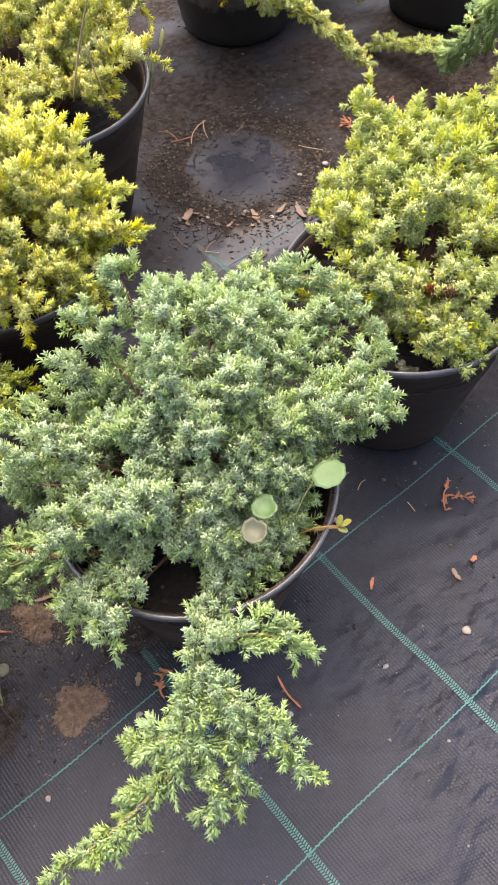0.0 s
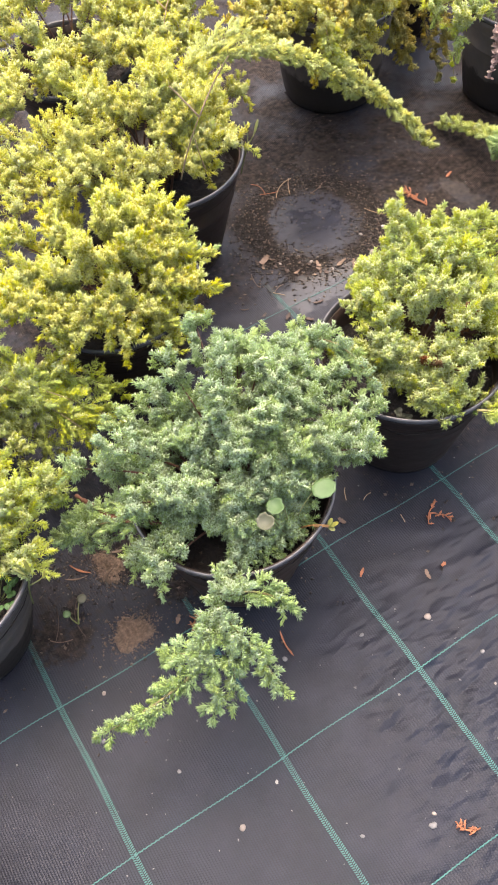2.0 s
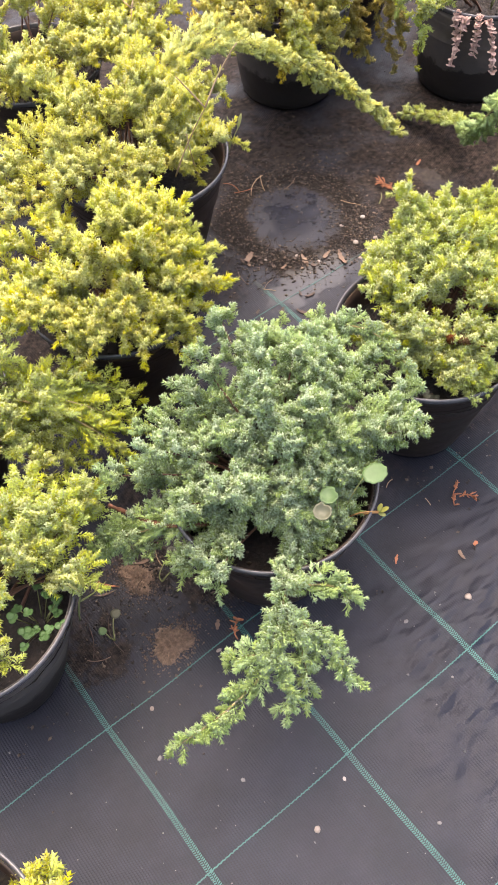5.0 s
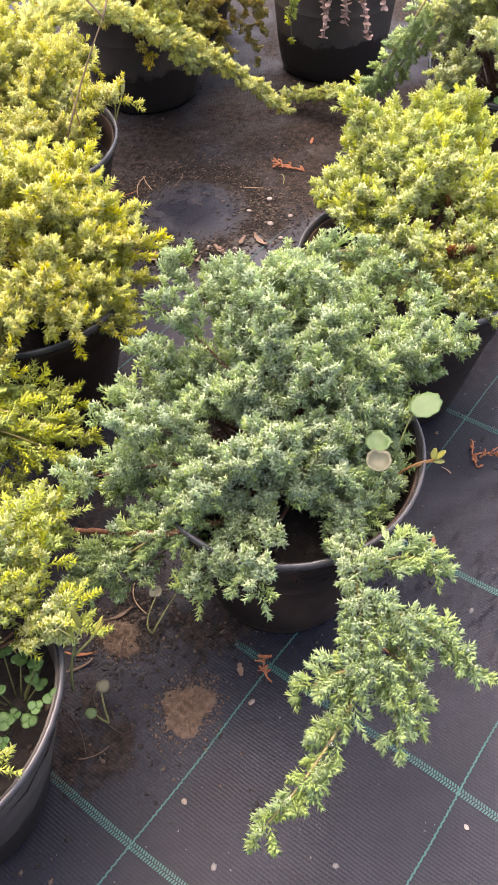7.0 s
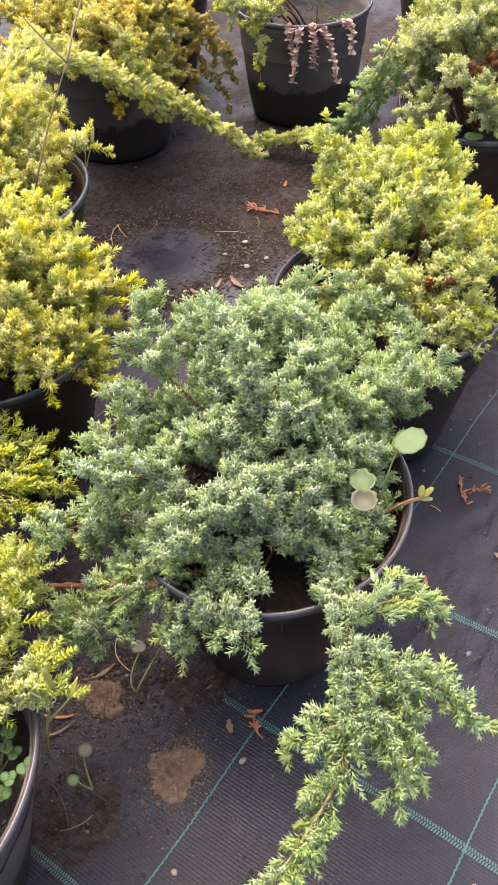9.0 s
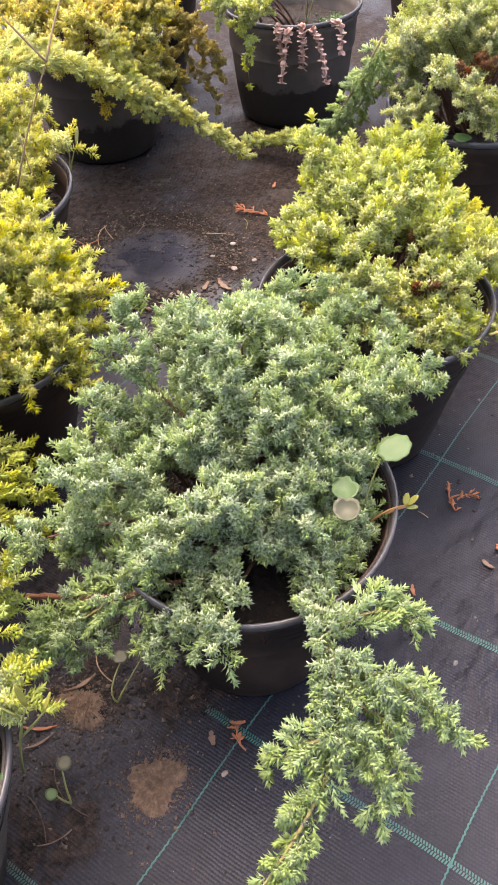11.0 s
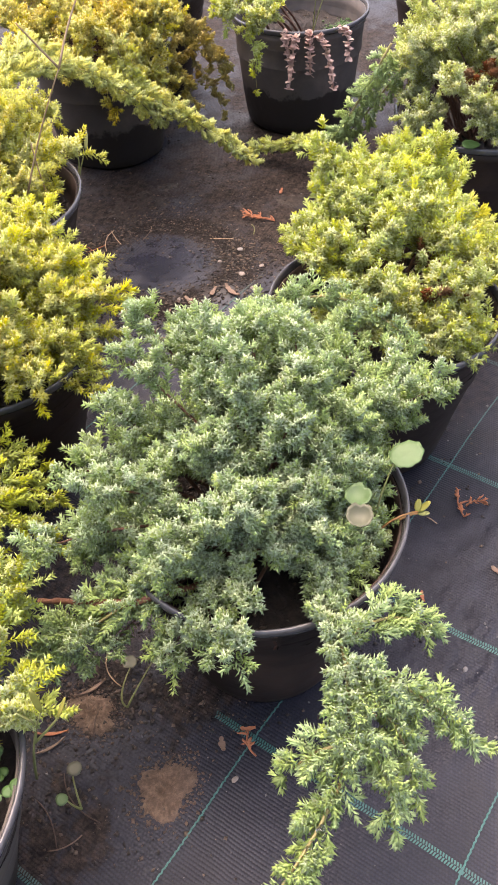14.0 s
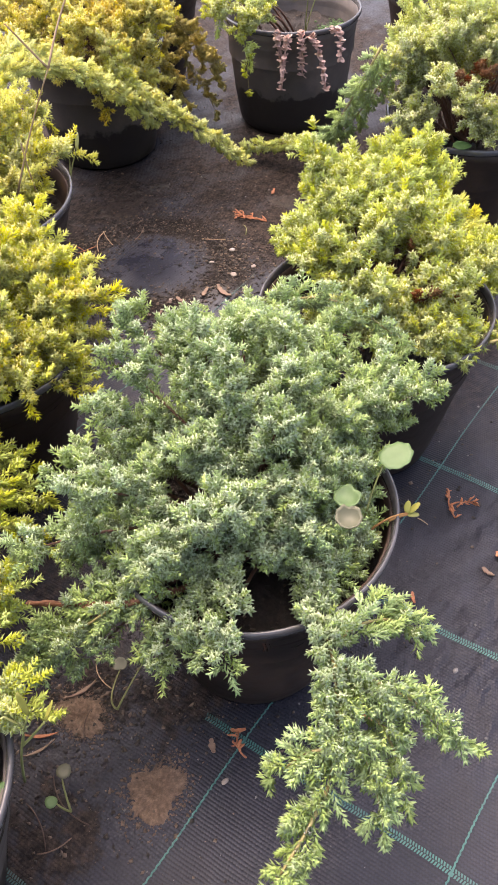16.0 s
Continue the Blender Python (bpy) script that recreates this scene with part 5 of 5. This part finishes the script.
straw([[(0.209, 0.510, 0.200), (0.206, 0.478, 0.262), (0.205, 0.442, 0.316)], [(0.205, 0.442, 0.316), (0.225, 0.445, 0.345), (0.232, 0.428, 0.372)], [(0.205, 0.442, 0.316), (0.192, 0.450, 0.338), (0.184, 0.452, 0.350)]],
      "thin reddish dry stalk forking above the juniper")
straw([[(0.262, 0.545, 0.150), (0.250, 0.540, 0.18), (0.240, 0.530, 0.225)]], "thin reddish dry stalk in the juniper")
straw([[(0.300, 0.740, 0.150), (0.32, 0.76, 0.19), (0.344, 0.785, 0.216)], [(0.344, 0.785, 0.216), (0.36, 0.80, 0.23), (0.39, 0.80, 0.245)], [(0.344, 0.785, 0.216), (0.335, 0.80, 0.23), (0.325, 0.82, 0.245)]],
      "forked pale dry grass stalk")
weed(0.315, 0.570, 0.12, "thin weed with slender green pods at the rim",
     [((0.315, 0.570, 0.12), (0.322, 0.570, 0.150), (0.334, 0.566, 0.170), 0.0020, 20, 60, STALK, {"long": 4.2, "notch": 0, "wavy": 0}),
      ((0.322, 0.570, 0.145), (0.328, 0.570, 0.16), (0.328, 0.572, 0.168), 0.0017, 120, 75, STALK, {"long": 5.0, "notch": 0, "wavy": 0})])


# ---------------------------------------------------------------- limp pink sedum over the rim of the back pot
def sedum(cx, cy, angle, r, drop, seed):
    rng = np.random.default_rng(seed)
    ux, uy = math.cos(radians(angle)), math.sin(radians(angle))
    owner = thing("sedum_shoot", cx + ux * 0.07, cy + uy * 0.07, 0.120, "limp pink sedum shoot hanging over the rim", "sedum", "hanging sedum shoots")
    line = bend((0, 0, 0), (ux * 0.042, uy * 0.042, 0.055), (ux * 0.036 + rng.normal(0, 0.011), uy * 0.036 + rng.normal(0, 0.011), 0.026 - drop), 18)
    part("stalk", tube("stalk", line, [0.0011] * 18, PINK, 5), owner)
    for i in range(4, 18):
        for k in range(4):
            a = 137 * i + 140 * k + rng.uniform(-25, 25)
            leaf(owner, line[i], rng.uniform(0.0025, 0.0036), a, rng.uniform(-50, 60), PINK, notch=0.0, wavy=0.0, long=1.25)


for i, (a, d) in enumerate(((200, 0.044), (210, 0.062), (219, 0.048), (226, 0.064), (246, 0.032))):
    sedum(0.822, 0.632, a, 0.092, d, 500 + i)
weed(0.815, 0.600, 0.114, "big pale weed leaves at the pot's edge", [((0.82, 0.61, 0.114), (0.81, 0.60, 0.17), (0.79, 0.585, 0.185), 0.011, 215, 20, DARKLEAF, {"notch": 0.0, "long": 1.5}),
                                                                    ((0.82, 0.61, 0.114), (0.83, 0.60, 0.17), (0.83, 0.590, 0.175), 0.014, 310, 8, DARKLEAF, {"notch": 0.0, "long": 1.5})])


# ---------------------------------------------------------------- water drops
def drop_material():
    m, ns, ls, b = material("clear_water")
    b.inputs["Transmission Weight"].default_value, b.inputs["IOR"].default_value, b.inputs["Roughness"].default_value = 1.0, 1.33, 0.0
    return m


DROP = drop_material()


def water_drop(x, y, z, r):
    bm = bmesh.new()
    bmesh.ops.create_icosphere(bm, subdivisions=2, radius=r)
    for v in bm.verts:
        v.co.z *= 0.8 if v.co.z > 0 else 0.6
    me = bpy.data.meshes.new("water_drop")
    bm.to_mesh(me)
    bm.free()
    me.materials.append(DROP)
    shade(me)
    ob = new("water_drop", me)
    ob.location = (x, y, z)
    tagged(ob, "clear water drop clinging to juniper needles", "water drop", "water drops")


for x, y, z, r in ((-0.068, 0.061, 0.121, 0.0026), (-0.078, 0.062, 0.118, 0.0014), (-0.052, 0.064, 0.126, 0.0016), (-0.044, 0.086, 0.128, 0.0015), (0.008, 0.020, 0.141, 0.0017), (0.012, 0.026, 0.143, 0.0013),
                   (-0.040, 0.068, 0.130, 0.0014), (-0.030, 0.034, 0.114, 0.0012), (0.050, 0.068, 0.148, 0.0012), (-0.094, 0.064, 0.112, 0.0011)):
    water_drop(x, y, z, r)


# ---------------------------------------------------------------- moss and a pale stone in the back pot, roots and twigs on the ground
rng = np.random.default_rng(77)
pts = np.array([(0.868 + rng.normal(0, 0.016), 0.585 + rng.normal(0, 0.010), 0.1150) for _ in range(420)])
pts = pts[np.hypot(pts[:, 0] - 0.822, pts[:, 1] - 0.632) < 0.079]
V, T = chunk_arrays(rng, pts, rng.uniform(0.0012, 0.003, len(pts)))
tagged(new("moss", quick_mesh("moss", V, T, DARKLEAF)), "bright green moss cushion on potting soil", "moss", kind="stuff")
pale = stone(0.838, 0.578, 0.0075, WHITESTONE, 260, "white stone lying in the pot of sedum")
pale.location.z = 0.1185

spots = [(rng.uniform(0.22, 0.85), rng.uniform(0.36, 0.95)) for _ in range(2600)]
scatter("soil_dust", "fine dark soil and grit over the back of the fabric", rng, spots, 0.0003, 0.0018, CRUMB, 2.6)
spots = [(rng.normal(0.405, 0.022), rng.normal(0.640, 0.014)) for _ in range(420)] + [(rng.normal(0.465, 0.018), rng.normal(0.475, 0.020)) for _ in range(420)]
clods = []
for _ in range(900):
    a, r = rng.uniform(0, 2 * math.pi), abs(rng.normal(0.086, 0.014))
    clods.append((0.415 + r * math.cos(a), 0.558 + r * math.sin(a)))
clods += [(rng.normal(0.34, 0.03), rng.normal(0.512, 0.022)) for _ in range(260)] + [(rng.normal(0.47, 0.02), rng.normal(0.50, 0.03)) for _ in range(260)] + [(rng.normal(0.50, 0.04), rng.normal(0.635, 0.02)) for _ in range(300)]
scatter("soil_clods", "dark damp soil clods left where a pot stood", rng, clods, 0.0008, 0.0030, CRUMB, 2.4)
dark = [(rng.normal(0.388, 0.011), rng.normal(0.058, 0.007)) for _ in range(70)] + [(rng.normal(0.358, 0.020), rng.normal(0.047, 0.006)) for _ in range(24)]
scatter("spilt_soil", "dark spilt potting soil on the open fabric", rng, dark, 0.0008, 0.0036, POTTING, 1.8)
scatter("bark_litter", "brown bark litter heaped on the fabric", rng, spots, 0.0006, 0.0027, CRUMB, 2.2)


def rootlet(x, y, length, turn, bow, mat, thick=0.00045):
    z = on_ground(x, y)
    c, s = math.cos(radians(turn)), math.sin(radians(turn))
    line = bend((0, 0, 0.0008), (length * 0.5 * c - bow * s, length * 0.5 * s + bow * c, 0.004), (length * c, length * s, 0.0008), 9)
    ob = new("rootlet", tube("rootlet", line, [thick] * 9, mat, 5))
    ob.location = (x, y, z)
    tagged(ob, "thin dry rootlet lying on the fabric", "rootlet", "rootlets on the fabric")


for x, y, l, a, b, m in ((0.400, 0.630, 0.045, 30, 0.010, STRAW), (0.392, 0.645, 0.030, 100, -0.008, RUST), (0.410, 0.640, 0.026, 160, 0.006, RUST), (0.420, 0.625, 0.034, 60, 0.004, STRAW), (0.500, 0.520, 0.028, 120, 0.006, STRAW),
                         (0.520, 0.505, 0.022, 40, -0.004, STALK), (0.300, 0.480, 0.020, 20, 0.003, CHIP), (0.290, 0.500, 0.026, 80, 0.004, CHIP), (0.310, 0.470, 0.016, 130, 0.003, STRAW), (-0.100, 0.200, 0.042, 75, 0.012, DARKCHIP),
                         (-0.112, 0.243, 0.034, 245, 0.006, DARKCHIP), (-0.112, 0.204, 0.022, 150, 0.006, CHIP), (-0.060, 0.240, 0.024, 30, 0.004, DARKCHIP), (-0.020, 0.250, 0.030, 60, 0.010, STRAW), (0.660, 0.640, 0.050, 330, 0.004, STRAW),
                         (0.200, 0.185, 0.016, 60, 0.002, STRAW), (0.215, 0.175, 0.012, 15, 0.002, STRAW), (0.235, 0.130, 0.010, 80, 0.001, STRAW), (0.480, 0.150, 0.022, 140, 0.004, STRAW), (0.470, 0.620, 0.030, 200, 0.006, CHIP)):
    rootlet(x, y, l, a, b, m)
